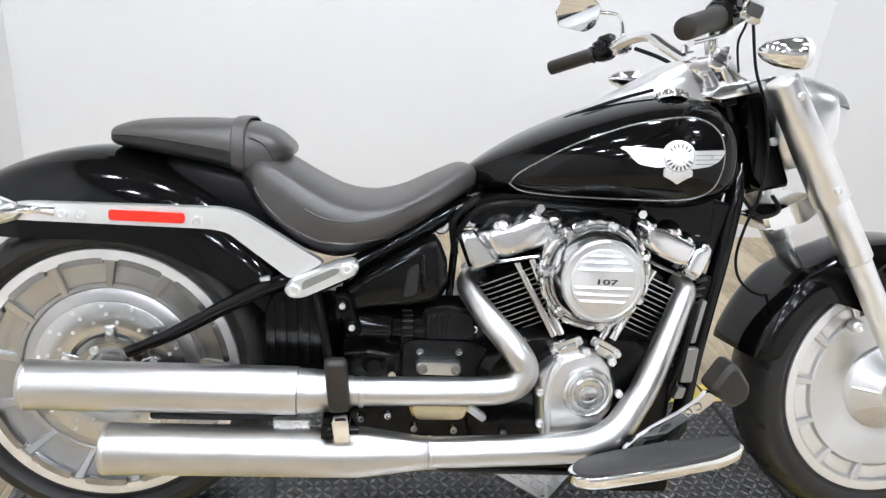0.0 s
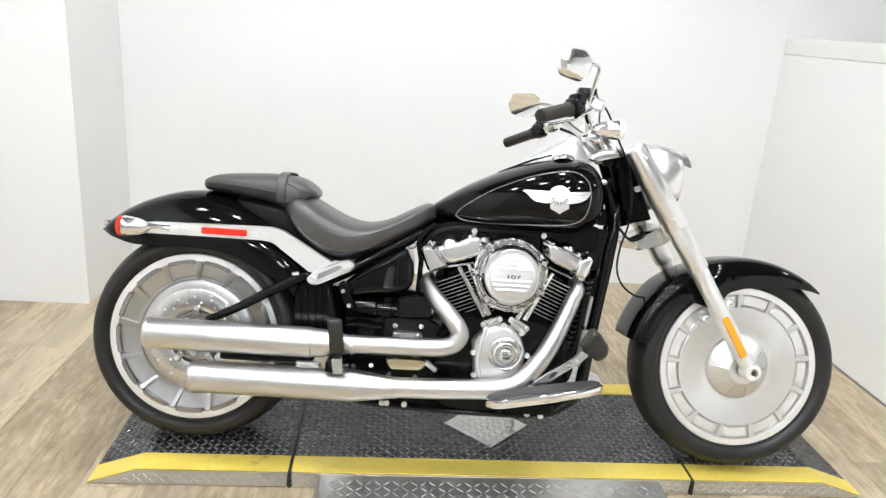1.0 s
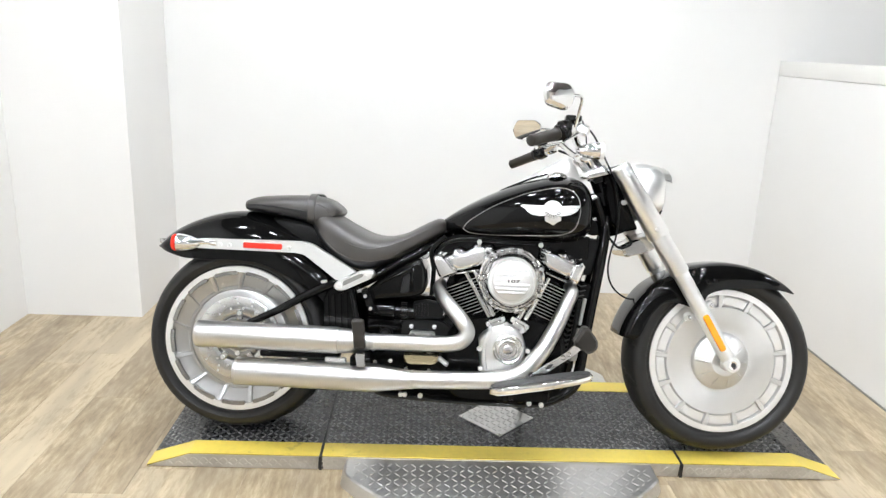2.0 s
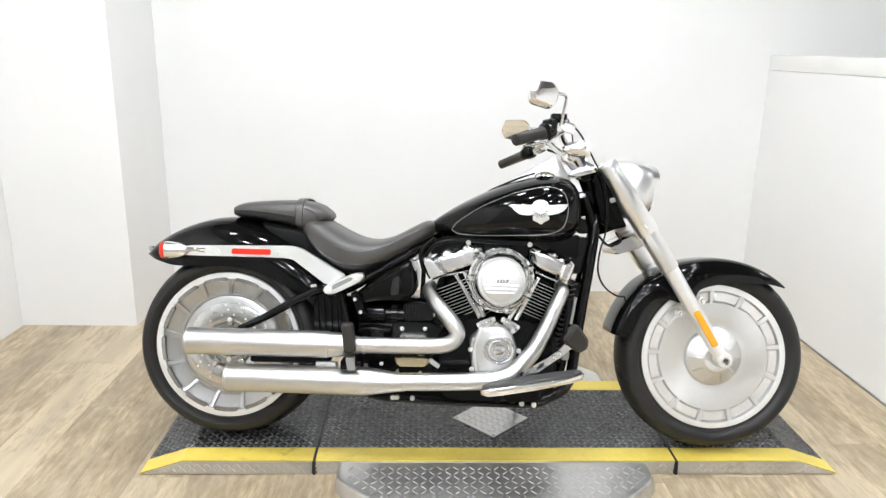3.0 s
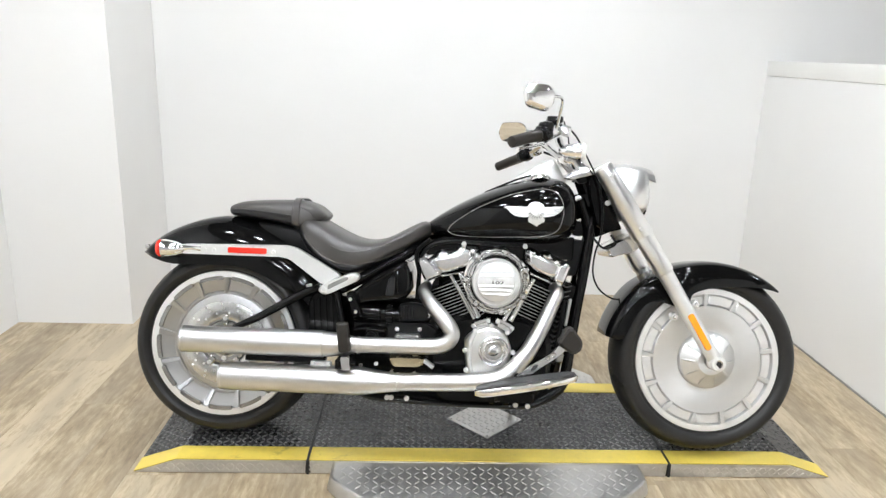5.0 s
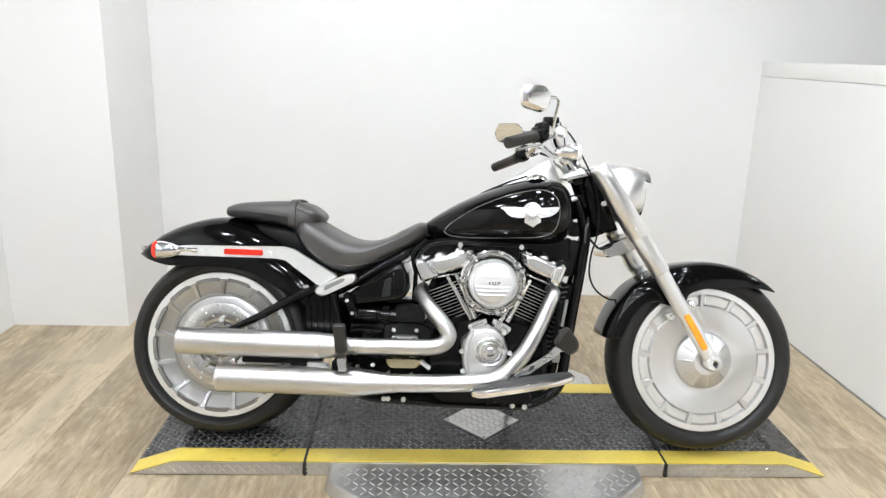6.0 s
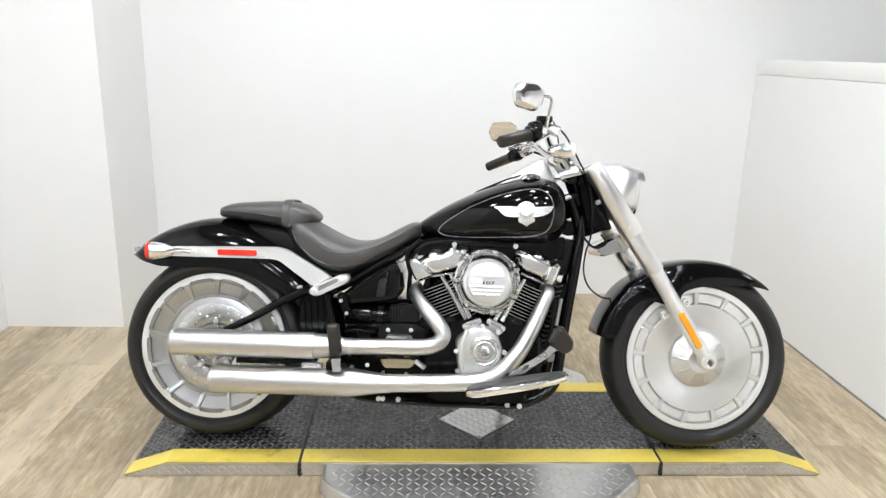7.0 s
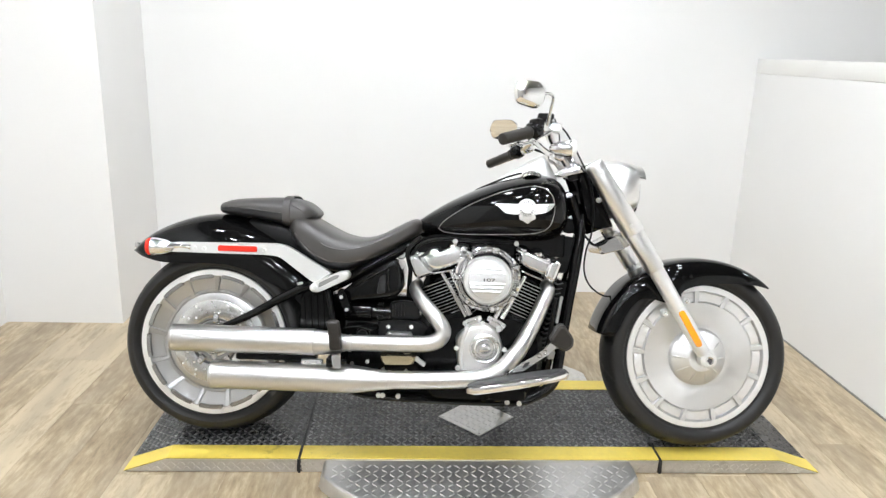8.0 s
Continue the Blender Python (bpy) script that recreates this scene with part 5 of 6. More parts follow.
plate = part("swing_arm_plate", bm, M_BLACK, bike, "black swing arm side plate")
for i in range(5):
    x = 0.318 + 0.021 * i
    bm = bmesh.new()
    slab(bm, rounded([(x - 0.004, 0.372), (x - 0.011, 0.492 + 0.006 * i), (x - 0.001, 0.500 + 0.006 * i), (x + 0.008, 0.374)], 0.004), -0.158, -0.149, 0.004)
    part("plate_rib", bm, M_PAINT, plate)
bm = bmesh.new()
box(bm, (0.300, -0.150, 0.541), (0.020, 0.012, 0.010), Matrix.Rotation(radians(-12), 3, "Y"), 0.003)
part("plate_lug", bm, M_CAST, plate, "bright steel lug")
pipe("side_hose", [(0.395, -0.155, 0.52), (0.412, -0.165, 0.45), (0.43, -0.17, 0.36)], 0.009, M_MATTE, "", plate)
# oil tank and battery cover
bm = bmesh.new()
slab(bm, rounded([(0.432, 0.512), (0.474, 0.548), (0.532, 0.588), (0.592, 0.622), (0.622, 0.634), (0.642, 0.592), (0.646, 0.545), (0.640, 0.522), (0.622, 0.508), (0.592, 0.500), (0.482, 0.487), (0.452, 0.474)], 0.016), -0.150, 0.12, 0.014)
soften(bm, 0.010)
oil = part("oil_tank", bm, M_PAINT, bike, "gloss black oil tank with small bolts", 50)
# A slightly lighter band laid on for the pale reflection down the tank.
bm = bmesh.new()
slab(bm, rounded([(0.556, 0.512), (0.566, 0.575), (0.590, 0.586), (0.588, 0.516)], 0.010), -0.154, -0.14, 0.006)
part("reflection_band", bm, M_SKIRT, oil)
bm = bmesh.new()
slab(bm, rounded([(0.428, 0.525), (0.456, 0.527), (0.486, 0.452), (0.470, 0.440), (0.455, 0.452)], 0.010), -0.182, -0.12, 0.006)
part("side_bracket", bm, M_PAINT, oil, "gloss black side bracket")


def conduit(path, r, parent):
    """A corrugated black hose, added so lamp glints break into dashes."""
    pts = spline(path, 10)
    bm = bmesh.new()
    tube(bm, pts, [r if k % 2 else r * 0.74 for k in range(len(pts))], 12, 1)
    return part("corrugated_hose", bm, M_PAINT, parent, "corrugated gloss black hose added for dashed glints", 60)


conduit([(0.478, -0.148, 0.537), (0.505, -0.152, 0.554), (0.545, -0.152, 0.577), (0.585, -0.148, 0.600), (0.612, -0.13, 0.622)], 0.0062, oil)
conduit([(0.598, -0.140, 0.606), (0.594, -0.155, 0.580), (0.597, -0.155, 0.550), (0.600, -0.140, 0.515)], 0.0055, oil)
for x, z in ((0.446, 0.504), (0.465, 0.463)):
    bm = bmesh.new()
    lathe(bm, [(0, -0.007), (0.010, -0.007), (0.013, -0.003), (0.014, 0.02)], (x, -0.182, z), 20)
    boss = part("cover_boss", bm, M_PAINT, oil)
    screw("cover_bolt", x, -0.188, z, 0.006, boss)
bm = bmesh.new()
slab(bm, rounded([(0.44, 0.20), (0.44, 0.47), (0.50, 0.485), (0.74, 0.485), (0.76, 0.40), (0.76, 0.20), (0.70, 0.16), (0.48, 0.16)], 0.03), -0.115, 0.13, 0.015)
gear = part("gearbox", bm, M_BLACK, bike, "black gearbox with bright cap screws", 40)
bm = bmesh.new()
slab(bm, rounded([(0.602, 0.428), (0.602, 0.486), (0.65, 0.495), (0.705, 0.486), (0.712, 0.430)], 0.012), -0.148, -0.11, 0.010)
part("gear_cover", bm, M_CASE, gear)
for k in range(5):
    bm = bmesh.new()
    box(bm, (0.612 + 0.010 * k, -0.150, 0.462), (0.004, 0.008, 0.040), None, 0.0015)
    part("cover_rib", bm, M_CASE, gear)
bm = bmesh.new()
lathe(bm, [(0, 0.0), (0.026, 0.001), (0.031, 0.006), (0.032, 0.02), (0.032, 0.090), (0.029, 0.094), (0.026, 0.096), (0.026, 0.112), (0.030, 0.114), (0.030, 0.135), (0.026, 0.137), (0.026, 0.16)], (0.448, -0.118, 0.449), 32, Matrix.Rotation(radians(-90), 3, "Z"))
part("starter_motor", bm, M_PAINT, gear, "gloss black starter motor", 30)
for k in range(9):
    bm = bmesh.new()
    a = radians(-20 + 25 * k)
    box(bm, (0.572, -0.118 - 0.030 * math.sin(a), 0.449 + 0.030 * math.cos(a)), (0.020, 0.004, 0.004), Matrix.Rotation(a, 3, "X"), 0.001)
    part("collar_rib", bm, M_CASE, gear)
pipe("gear_hose", [(0.455, -0.14, 0.395), (0.50, -0.15, 0.402), (0.545, -0.145, 0.395), (0.565, -0.12, 0.40)], 0.007, M_BLACK, "", gear)
bm = bmesh.new()
lathe(bm, [(0, -0.030), (0.014, -0.030), (0.017, -0.026), (0.018, -0.012), (0.024, -0.010), (0.025, 0.02)], (0.512, -0.118, 0.372), 28)
part("gear_lug", bm, M_CASE, gear)
bm = bmesh.new()
slab(bm, rounded([(0.562, 0.335), (0.562, 0.420), (0.585, 0.428), (0.70, 0.428), (0.75, 0.395), (0.75, 0.335)], 0.02), -0.132, -0.11, 0.008)
part("side_case", bm, M_CASE, gear)
for x, z in ((0.600, 0.404), (0.677, 0.406), (0.547, 0.354), (0.735, 0.380), (0.703, 0.453), (0.722, 0.352)):
    screw("case_bolt", x, -0.132, z, 0.0088, gear, M_COVER, 0.012)
bm = bmesh.new()
slab(bm, rounded([(0.594, 0.362), (0.682, 0.361), (0.682, 0.388), (0.594, 0.389)], 0.013, 5), -0.158, -0.125, 0.004)
part("case_plate", bm, M_SATIN, gear, "small chrome plate with two screws")
screw("plate_bolt", 0.606, -0.159, 0.3755, 0.009, gear, M_POCKET)
screw("plate_bolt", 0.670, -0.159, 0.3745, 0.009, gear, M_POCKET)
bm = bmesh.new()
slab(bm, rounded([(0.578, 0.318), (0.70, 0.318), (0.69, 0.288), (0.59, 0.286)], 0.012), -0.20, -0.14, 0.006)
part("pan_cover", bm, M_BRASS, gear, "yellowed bright metal pan")
for x, z in ((0.592, 0.272), (0.668, 0.270), (0.49, 0.290), (0.54, 0.297), (0.765, 0.268)):
    screw("pan_bolt", x, -0.195, z, 0.0078, gear, M_COVER, 0.014)
bm = bmesh.new()
box(bm, (0.713, -0.19, 0.300), (0.04, 0.02, 0.014), Matrix.Rotation(radians(35), 3, "Y"))
part("drain_lug", bm, M_CAST, gear)
# chassis underside
pipe("lower_rail", [(0.475, -0.14, 0.190), (0.52, -0.145, 0.170), (0.70, -0.145, 0.160), (0.92, -0.145, 0.157), (1.04, -0.145, 0.161), (1.085, -0.142, 0.170), (1.125, -0.14, 0.192)], 0.010, M_PAINT, "", frame_ob)
bm = bmesh.new()
box(bm, (0.99, -0.20, 0.205), (0.12, 0.10, 0.020), None, 0.006)
part("board_mount", bm, M_BLACK, frame_ob)
for x, z in ((0.575, 0.174), (0.589, 0.174), (0.641, 0.173), (1.007, 0.166), (1.048, 0.163)):
    screw("rail_bolt", x, -0.158, z, 0.0085, frame_ob)
bm = bmesh.new()
slab(bm, rounded([(0.50, 0.190), (0.55, 0.154), (0.80, 0.149), (1.05, 0.151), (1.10, 0.165), (1.14, 0.20), (1.0, 0.225), (0.60, 0.225)], 0.02), -0.112, 0.11, 0.006)
part("belly_pan", bm, M_BLACK, frame_ob, "black belly pan")
pipe("stand_spring", [(0.90, -0.150, 0.176), (0.96, -0.152, 0.172), (1.02, -0.150, 0.172)], 0.006, M_MATTE, "", frame_ob)
for x in (0.925, 0.975):
    bm = bmesh.new()
    box(bm, (x, -0.165, 0.195), (0.018, 0.03, 0.05), None, 0.004)
    part("board_hanger", bm, M_BLACK, frame_ob)
# oil cooler on the down tubes
bm = bmesh.new()
slab(bm, rounded([(1.110, 0.30), (1.172, 0.58), (1.203, 0.57), (1.146, 0.29)], 0.006), -0.098, 0.10, 0.004)
cooler = part("oil_cooler", bm, M_BLACK, bike, "black finned oil cooler on the down tubes")
for k in range(16):
    t = k / 15
    bm = bmesh.new()
    box(bm, (1.110 + 0.062 * t + 0.004, -0.02, 0.31 + 0.255 * t), (0.022, 0.186, 0.003), Matrix.Rotation(radians(-14), 3, "Y"), 0.001)
    part("cooler_fin", bm, M_PAD, cooler)
for o in ([(1.177, 0.523), (1.187, 0.524), (1.173, 0.432), (1.163, 0.432)], [(1.160, 0.420), (1.184, 0.421), (1.178, 0.346), (1.152, 0.345)], [(1.150, 0.336), (1.168, 0.334), (1.163, 0.310), (1.141, 0.308)]):
    bm = bmesh.new()
    slab(bm, rounded(o, 0.003), -0.120, -0.100, 0.002)
    part("cooler_plate", bm, M_POCKET, cooler, "grey side plate")
pipe("regulator_hose", [(1.13, -0.10, 0.30), (1.15, -0.12, 0.42), (1.16, -0.12, 0.52)], 0.008, M_MATTE, "", cooler)
# horn and wiring between tank and engine
bm = bmesh.new()
slab(bm, rounded([(0.685, 0.655), (1.19, 0.655), (1.19, 0.735), (1.12, 0.715), (0.74, 0.72), (0.69, 0.70)], 0.01), -0.095, 0.10, 0.006)
part("heat_shield", bm, M_BLACK, frame_ob)
bm = bmesh.new()
slab(bm, rounded([(1.06, 0.60), (1.20, 0.60), (1.226, 0.725), (1.06, 0.725)], 0.012), -0.09, 0.08, 0.008)
part("engine_mount", bm, M_MATTE, frame_ob)
pipe("wiring_loom", [(0.66, -0.085, 0.625), (0.70, -0.10, 0.685), (0.78, -0.11, 0.705), (0.90, -0.112, 0.702), (1.02, -0.112, 0.703)], 0.006, M_MATTE, "", frame_ob)
pipe("wiring_loom", [(0.665, -0.07, 0.59), (0.655, -0.09, 0.66), (0.70, -0.10, 0.71)], 0.007, M_MATTE, "", frame_ob)

# Footboard and brake pedal
def board_ring(s, dz, inset=0.0):
    pts = rounded([(0.866, -0.385), (0.90, -0.398), (1.03, -0.402), (1.13, -0.394), (1.172, -0.370), (1.183, -0.345), (1.165, -0.318), (1.09, -0.303), (0.95, -0.303), (0.880, -0.312), (0.856, -0.345)], 0.03, 4)
    pts = [(x, -0.300 + (y + 0.303) * 0.83) for x, y in pts]
    c = Vector((1.02, -0.340))
    return [(c.x + (x - c.x) * s, c.y + (y - c.y) * s, 0.257 + (x - 0.862) * 0.175 + dz) for x, y in pts]


bm = bmesh.new()
loft(bm, [board_ring(0.90, -0.020), board_ring(0.985, -0.016), board_ring(1.0, -0.008), board_ring(1.0, 0.0), board_ring(0.97, 0.003)])
board = part("footboard", bm, M_CHROME, bike, "chrome-edged footboard with black rubber pad", 40)
bm = bmesh.new()
loft(bm, [board_ring(0.955, 0.001), board_ring(0.95, 0.008), board_ring(0.92, 0.010)])
part("rubber_pad", bm, M_PAD, board, "black rubber pad", 40)
bm = bmesh.new()
box(bm, (0.99, -0.29, 0.235), (0.12, 0.10, 0.03), None, 0.006)
part("board_bracket", bm, M_BLACK, board)
bm = bmesh.new()
slab(bm, rounded([(0.975, 0.273), (0.999, 0.296), (1.034, 0.322), (1.075, 0.347), (1.110, 0.374), (1.127, 0.396), (1.150, 0.383), (1.123, 0.357), (1.083, 0.330), (1.043, 0.299), (1.007, 0.274)], 0.008), -0.288, -0.274, 0.003)
pedal = part("brake_pedal", bm, M_CHROME, bike, "chrome brake pedal with a black rubber pad")
bm = bmesh.new()
slab(bm, rounded([(1.120, 0.404), (1.151, 0.454), (1.167, 0.453), (1.198, 0.411), (1.195, 0.384), (1.169, 0.368), (1.139, 0.388)], 0.012), -0.312, -0.250, 0.010)
part("pedal_pad", bm, M_GRIP, pedal, "black rubber pad")
for x, z in ((1.093, 0.352), (1.110, 0.364)):
    bm = bmesh.new()
    lathe(bm, [(0, 0.001), (0.0045, 0.001), (0.0055, -0.001), (0.0075, -0.0015), (0.0085, 0.0005)], (x, -0.288, z), 16)
    part("pedal_hole", bm, M_ROTOR, pedal, "rimmed hole in the arm")
# Dark slivers laid on the arm, standing for dark reflections in its chrome.
for x, z in ((1.006, 0.289), (1.051, 0.322)):
    bm = bmesh.new()
    slab(bm, rounded([(x - 0.013, z - 0.012), (x + 0.004, z - 0.006), (x + 0.014, z + 0.010), (x - 0.003, z + 0.006)], 0.004), -0.2892, -0.287, 0.0006)
    part("pedal_reflection", bm, M_INK, pedal)
pipe("pedal_pivot", [(1.0, -0.28, 0.288), (1.0, -0.15, 0.24)], 0.012, M_BLACK, "", pedal, n=1)
pipe("side_stand", [(1.0, 0.14, 0.15), (1.02, 0.22, 0.09), (1.03, 0.30, 0.035), (1.05, 0.335, -0.052)], 0.012, M_BLACK, "black side stand")

# Front fork, nacelle and bars, turned a little to the left
TOP, MID, LOW, END = Vector((1.263, 0, 0.966)), Vector((1.406, 0, 0.743)), Vector((1.484, 0, 0.624)), Vector((1.670, 0, 0.327))
for s in (-1, 1):
    y = Vector((0, 0.138 * s, 0))
    bm = bmesh.new()
    d = (MID - TOP).normalized()
    tube(bm, [TOP + y - d * 0.006, TOP + y, TOP + y + d * 0.004, MID + y - d * 0.004, MID + y], [0.0285, 0.0320, 0.0325, 0.0375, 0.0360], 36, 1)
    leg = part("fork_leg", bm, M_SATIN, bike, "satin silver covered front fork leg", 30, STEER)
    bm = bmesh.new()
    tube(bm, [MID + y, MID + y + d * 0.002, LOW + y - d * 0.004, LOW + y], [0.031, 0.0322, 0.0315, 0.0290], 32, 1)
    part("fork_shroud", bm, M_SATIN, leg, "satin silver lower shroud", 30)
    bm = bmesh.new()
    e = (END - LOW).normalized()
    tube(bm, [LOW + y - e * 0.005, LOW + y + e * 0.05, LOW + y + e * 0.16, END + y - e * 0.05, END + y - e * 0.01], [0.0262, 0.0260, 0.0252, 0.023, 0.021], 28, 3)
    part("fork_slider", bm, M_CAST, leg, "satin silver fork slider", 40)
    bm = bmesh.new()
    lathe(bm, [(0.012, -0.022), (0.022, -0.022), (0.027, -0.017), (0.028, 0.02), (0, 0.02)], END + y, 32)
    part("axle_boss", bm, M_CAST, leg, "", 30)
    bm = bmesh.new()
    lathe(bm, [(0, -0.016), (0.0075, -0.016), (0.0085, -0.0235), (0.0135, -0.0245), (0.0145, -0.022), (0.0145, -0.01)], END + y, 24)
    part("axle_nut", bm, M_CHROME, leg)
    if s < 0:
        # Dark disc set in the nut, for the shade inside its bore.
        bm = bmesh.new()
        lathe(bm, [(0, -0.0175), (0.0075, -0.0170)], END + y, 16)
        part("axle_bore", bm, M_INK, leg)
        bm = bmesh.new()
        a, b = Vector((1.566, -0.152, 0.490)), Vector((1.636, -0.150, 0.374))
        w = (b - a).normalized().cross(Vector((0, 1, 0))) * 0.0105
        slab(bm, rounded([((a + w).x, (a + w).z), ((b + w).x, (b + w).z), ((b - w).x, (b - w).z), ((a - w).x, (a - w).z)], 0.009, 4), -0.166, -0.152, 0.003)
        part("reflector", bm, M_AMBER, leg, "long amber reflector")
    screw("cover_screw", MID.x - 0.018, 0.138 * s - 0.0385, MID.z + 0.022, 0.008, leg)
    screw("cover_screw", TOP.x + 0.022, 0.138 * s - 0.034, TOP.z - 0.026, 0.007, leg)
bm = bmesh.new()
hull(bm, [(1.305, 0.83, 0.975, 0.070, 0.5), (1.322, 0.80, 0.988, 0.085, 0.5), (1.35, 0.79, 0.994, 0.094, 0.5), (1.39, 0.80, 0.990, 0.096, 0.5), (1.42, 0.812, 0.982, 0.092, 0.5), (1.434, 0.825, 0.972, 0.086, 0.5)], 44, 0.72)
nacelle = part("headlight_nacelle", bm, M_SATIN, bike, "satin silver headlight nacelle with a visor", 40, STEER)
bm = bmesh.new()
rings = []
for x, k in ((1.37, 1.0), (1.440, 1.0), (1.458, 0.97)):
    for dz in (0.0,):
        rings.append([(x, 0.096 * k * math.sin(a), 0.900 + 0.097 * k * math.cos(a) - (x - 1.37) * 0.20) for a in [radians(-60 + 8 * j) for j in range(16)]])
loft(bm, rings, cap=False, closed=False)
bmesh.ops.recalc_face_normals(bm, faces=bm.faces)
bmesh.ops.solidify(bm, geom=bm.faces[:], thickness=0.005)
part("visor", bm, M_SATIN, nacelle, "thin silver visor")
bm = bmesh.new()
lathe(bm, [(0.072, 0.0), (0.078, 0.004), (0.080, 0.012), (0.074, 0.016), (0.05, 0.022), (0, 0.026)], (1.424, 0, 0.888), 48, Matrix.Rotation(radians(-90), 3, "Z"))
part("headlight", bm, M_CHROME, nacelle, "round bright headlight")
bm = bmesh.new()
slab(bm, rounded([(1.140, 0.930), (1.165, 0.954), (1.250, 0.972), (1.288, 0.985), (1.300, 0.962), (1.255, 0.948), (1.170, 0.926)], 0.008), -0.082, 0.082, 0.006)
soften(bm, 0.004)
part("upper_fork_clamp", bm, M_COVER, bike, "chrome upper fork clamp", 40, STEER)
bm = bmesh.new()
slab(bm, rounded([(1.295, 0.70), (1.40, 0.755), (1.425, 0.72), (1.395, 0.69), (1.31, 0.665)], 0.012), -0.09, 0.09, 0.008)
part("lower_fork_clamp", bm, M_COVER, bike, "satin lower fork clamp", 40, STEER)
bm = bmesh.new()
slab(bm, rounded([(1.228, 0.944), (1.262, 0.950), (1.352, 0.764), (1.292, 0.749), (1.262, 0.781), (1.239, 0.867)], 0.008), -0.078, 0.078, 0.008)
stem = part("steering_stem", bm, M_BLACK, bike, "black steering stem cover", 40, STEER)
screw("stem_bolt", 1.296, -0.084, 0.852, 0.009, stem)

# Bars
BARTURN = pose(1.2, 0, 1.02, -1.3) @ pose(-1.2, 0, -1.02)
bm = bmesh.new()
side = [(0.945, 0.402, 1.008), (1.052, 0.300, 1.050), (1.082, 0.225, 1.070), (1.104, 0.160, 1.072), (1.128, 0.105, 1.042), (1.152, 0.060, 1.016), (1.172, 0.025, 1.007)]
hand = [(x, -y, z) for x, y, z in side] + side[::-1]
tube(bm, hand, 0.0127, 20, 8)
bars = part("handlebar", bm, M_CHROME, bike, "chrome swept-back handlebar", 50, BARTURN)
bm = bmesh.new()
box(bm, (1.172, 0, 1.004), (0.066, 0.135, 0.050), Matrix.Rotation(radians(28), 3, "Y"), 0.014)
soften(bm, 0.008)
part("bar_clamp", bm, M_CHROME, bars, "chrome handlebar clamp", 40)
for y in (-0.046, 0.046):
    bm = bmesh.new()
    tube(bm, [(1.222, y, 0.945), (1.214, y, 0.955), (1.206, y, 0.962), (1.190, y, 0.984), (1.178, y, 1.000)], [0.033, 0.033, 0.028, 0.027, 0.029], 28, 3)
    part("bar_riser", bm, M_CHROME, bars, "chrome bar riser post", 40)
    bm = bmesh.new()
    tube(bm, [(1.158, y * 1.96, 1.002), (1.158, y * 1.94, 1.002), (1.158, y * 1.86, 1.002), (1.158, y * 0.75, 1.002)], [0.0135, 0.018, 0.022, 0.022], 24, 1)
    part("clamp_collar", bm, M_CHROME, bars)
for s in (-1, 1):
    for dx in (-0.016, 0.018):
        bm = bmesh.new()
        lathe(bm, [(0, -0.008), (0.007, -0.008), (0.008, -0.006), (0.008, 0.01)], (1.166 + dx, s * 0.06, 1.032 - dx * 0.4), 12, Matrix.Rotation(radians(-90), 3, "X"))
        part("riser_bolt", bm, M_CHROME, bars)


def control(s):
    a, b = Vector((0.941, 0.406 * s, 1.006)), Vector((1.040, 0.312 * s, 1.045))
    d = (b - a).normalized()
    bm = bmesh.new()
    tube(bm, [a, a + d * 0.003, a + d * 0.008, a + d * 0.118, a + d * 0.123, a + d * 0.126], [0.012, 0.0172, 0.0182, 0.0182, 0.0215, 0.020], 24, 1)
    part("grip", bm, M_GRIP, bars, "black rubber grip", 40)
    c = b + d * 0.012
    rot = Matrix((d, Vector((0, 0, 1)).cross(d).normalized(), d.cross(Vector((0, 0, 1)).cross(d)).normalized())).transposed()
    bm = bmesh.new()
    box(bm, c + Vector((0, 0, 0.002)), (0.052, 0.046, 0.052), rot, 0.012)
    box(bm, c + Vector((0.006, 0, 0.024)), (0.040, 0.04, 0.03), rot, 0.008)
    sw = part("switch_housing", bm, M_BLACK, bars, "black switch housing", 40)
    for k in range(3):
        bm = bmesh.new()
        box(bm, c + rot @ Vector((-0.012 + 0.012 * k, -0.024, 0.008 - 0.008 * (k % 2))), (0.009, 0.008, 0.008), rot, 0.002)
        part("switch_button", bm, M_MATTE, sw)
    bm = bmesh.new()
    e = c + d * 0.045
    if s < 0:
        box(bm, e + Vector((0.004, 0, 0.036)), (0.050, 0.042, 0.020), None, 0.006)
        low = bmesh.new()
        box(low, e + Vector((0, 0, 0.006)), (0.062, 0.036, 0.040), rot, 0.010)
        soften(low, 0.004)
        part("reservoir_body", low, M_COVER, bars, "polished reservoir body", 50)
        part("brake_reservoir", bm, M_BLACK, bars, "black brake fluid reservoir", 40)
        bm = bmesh.new()
        box(bm, e + Vector((0.034, 0.004, 0.004)), (0.046, 0.03, 0.034), Matrix.Rotation(radians(15), 3, "Y"), 0.009)
        part("lever_perch", bm, M_COVER, bars, "chrome lever perch")
    else:
        box(bm, e, (0.05, 0.034, 0.04), rot, 0.010)
        part("lever_perch", bm, M_COVER, bars, "chrome lever perch")
    bm = bmesh.new()
    w = Vector((0.026, 0.038 * s, -0.004)) if s > 0 else Vector((0.012, 0.010, -0.024))
    tube(bm, [e + Vector((0.024, 0, -0.006)), c + w * 0.9, b + w * 1.1, b * 0.5 + a * 0.5 + w, a + (b - a) * 0.12 + w * 0.9], [0.008, 0.007, 0.006, 0.006, 0.007], 10, 5, 0.6)
    part("lever", bm, M_CHROME, bars, "chrome hand lever")


control(-1)
control(1)


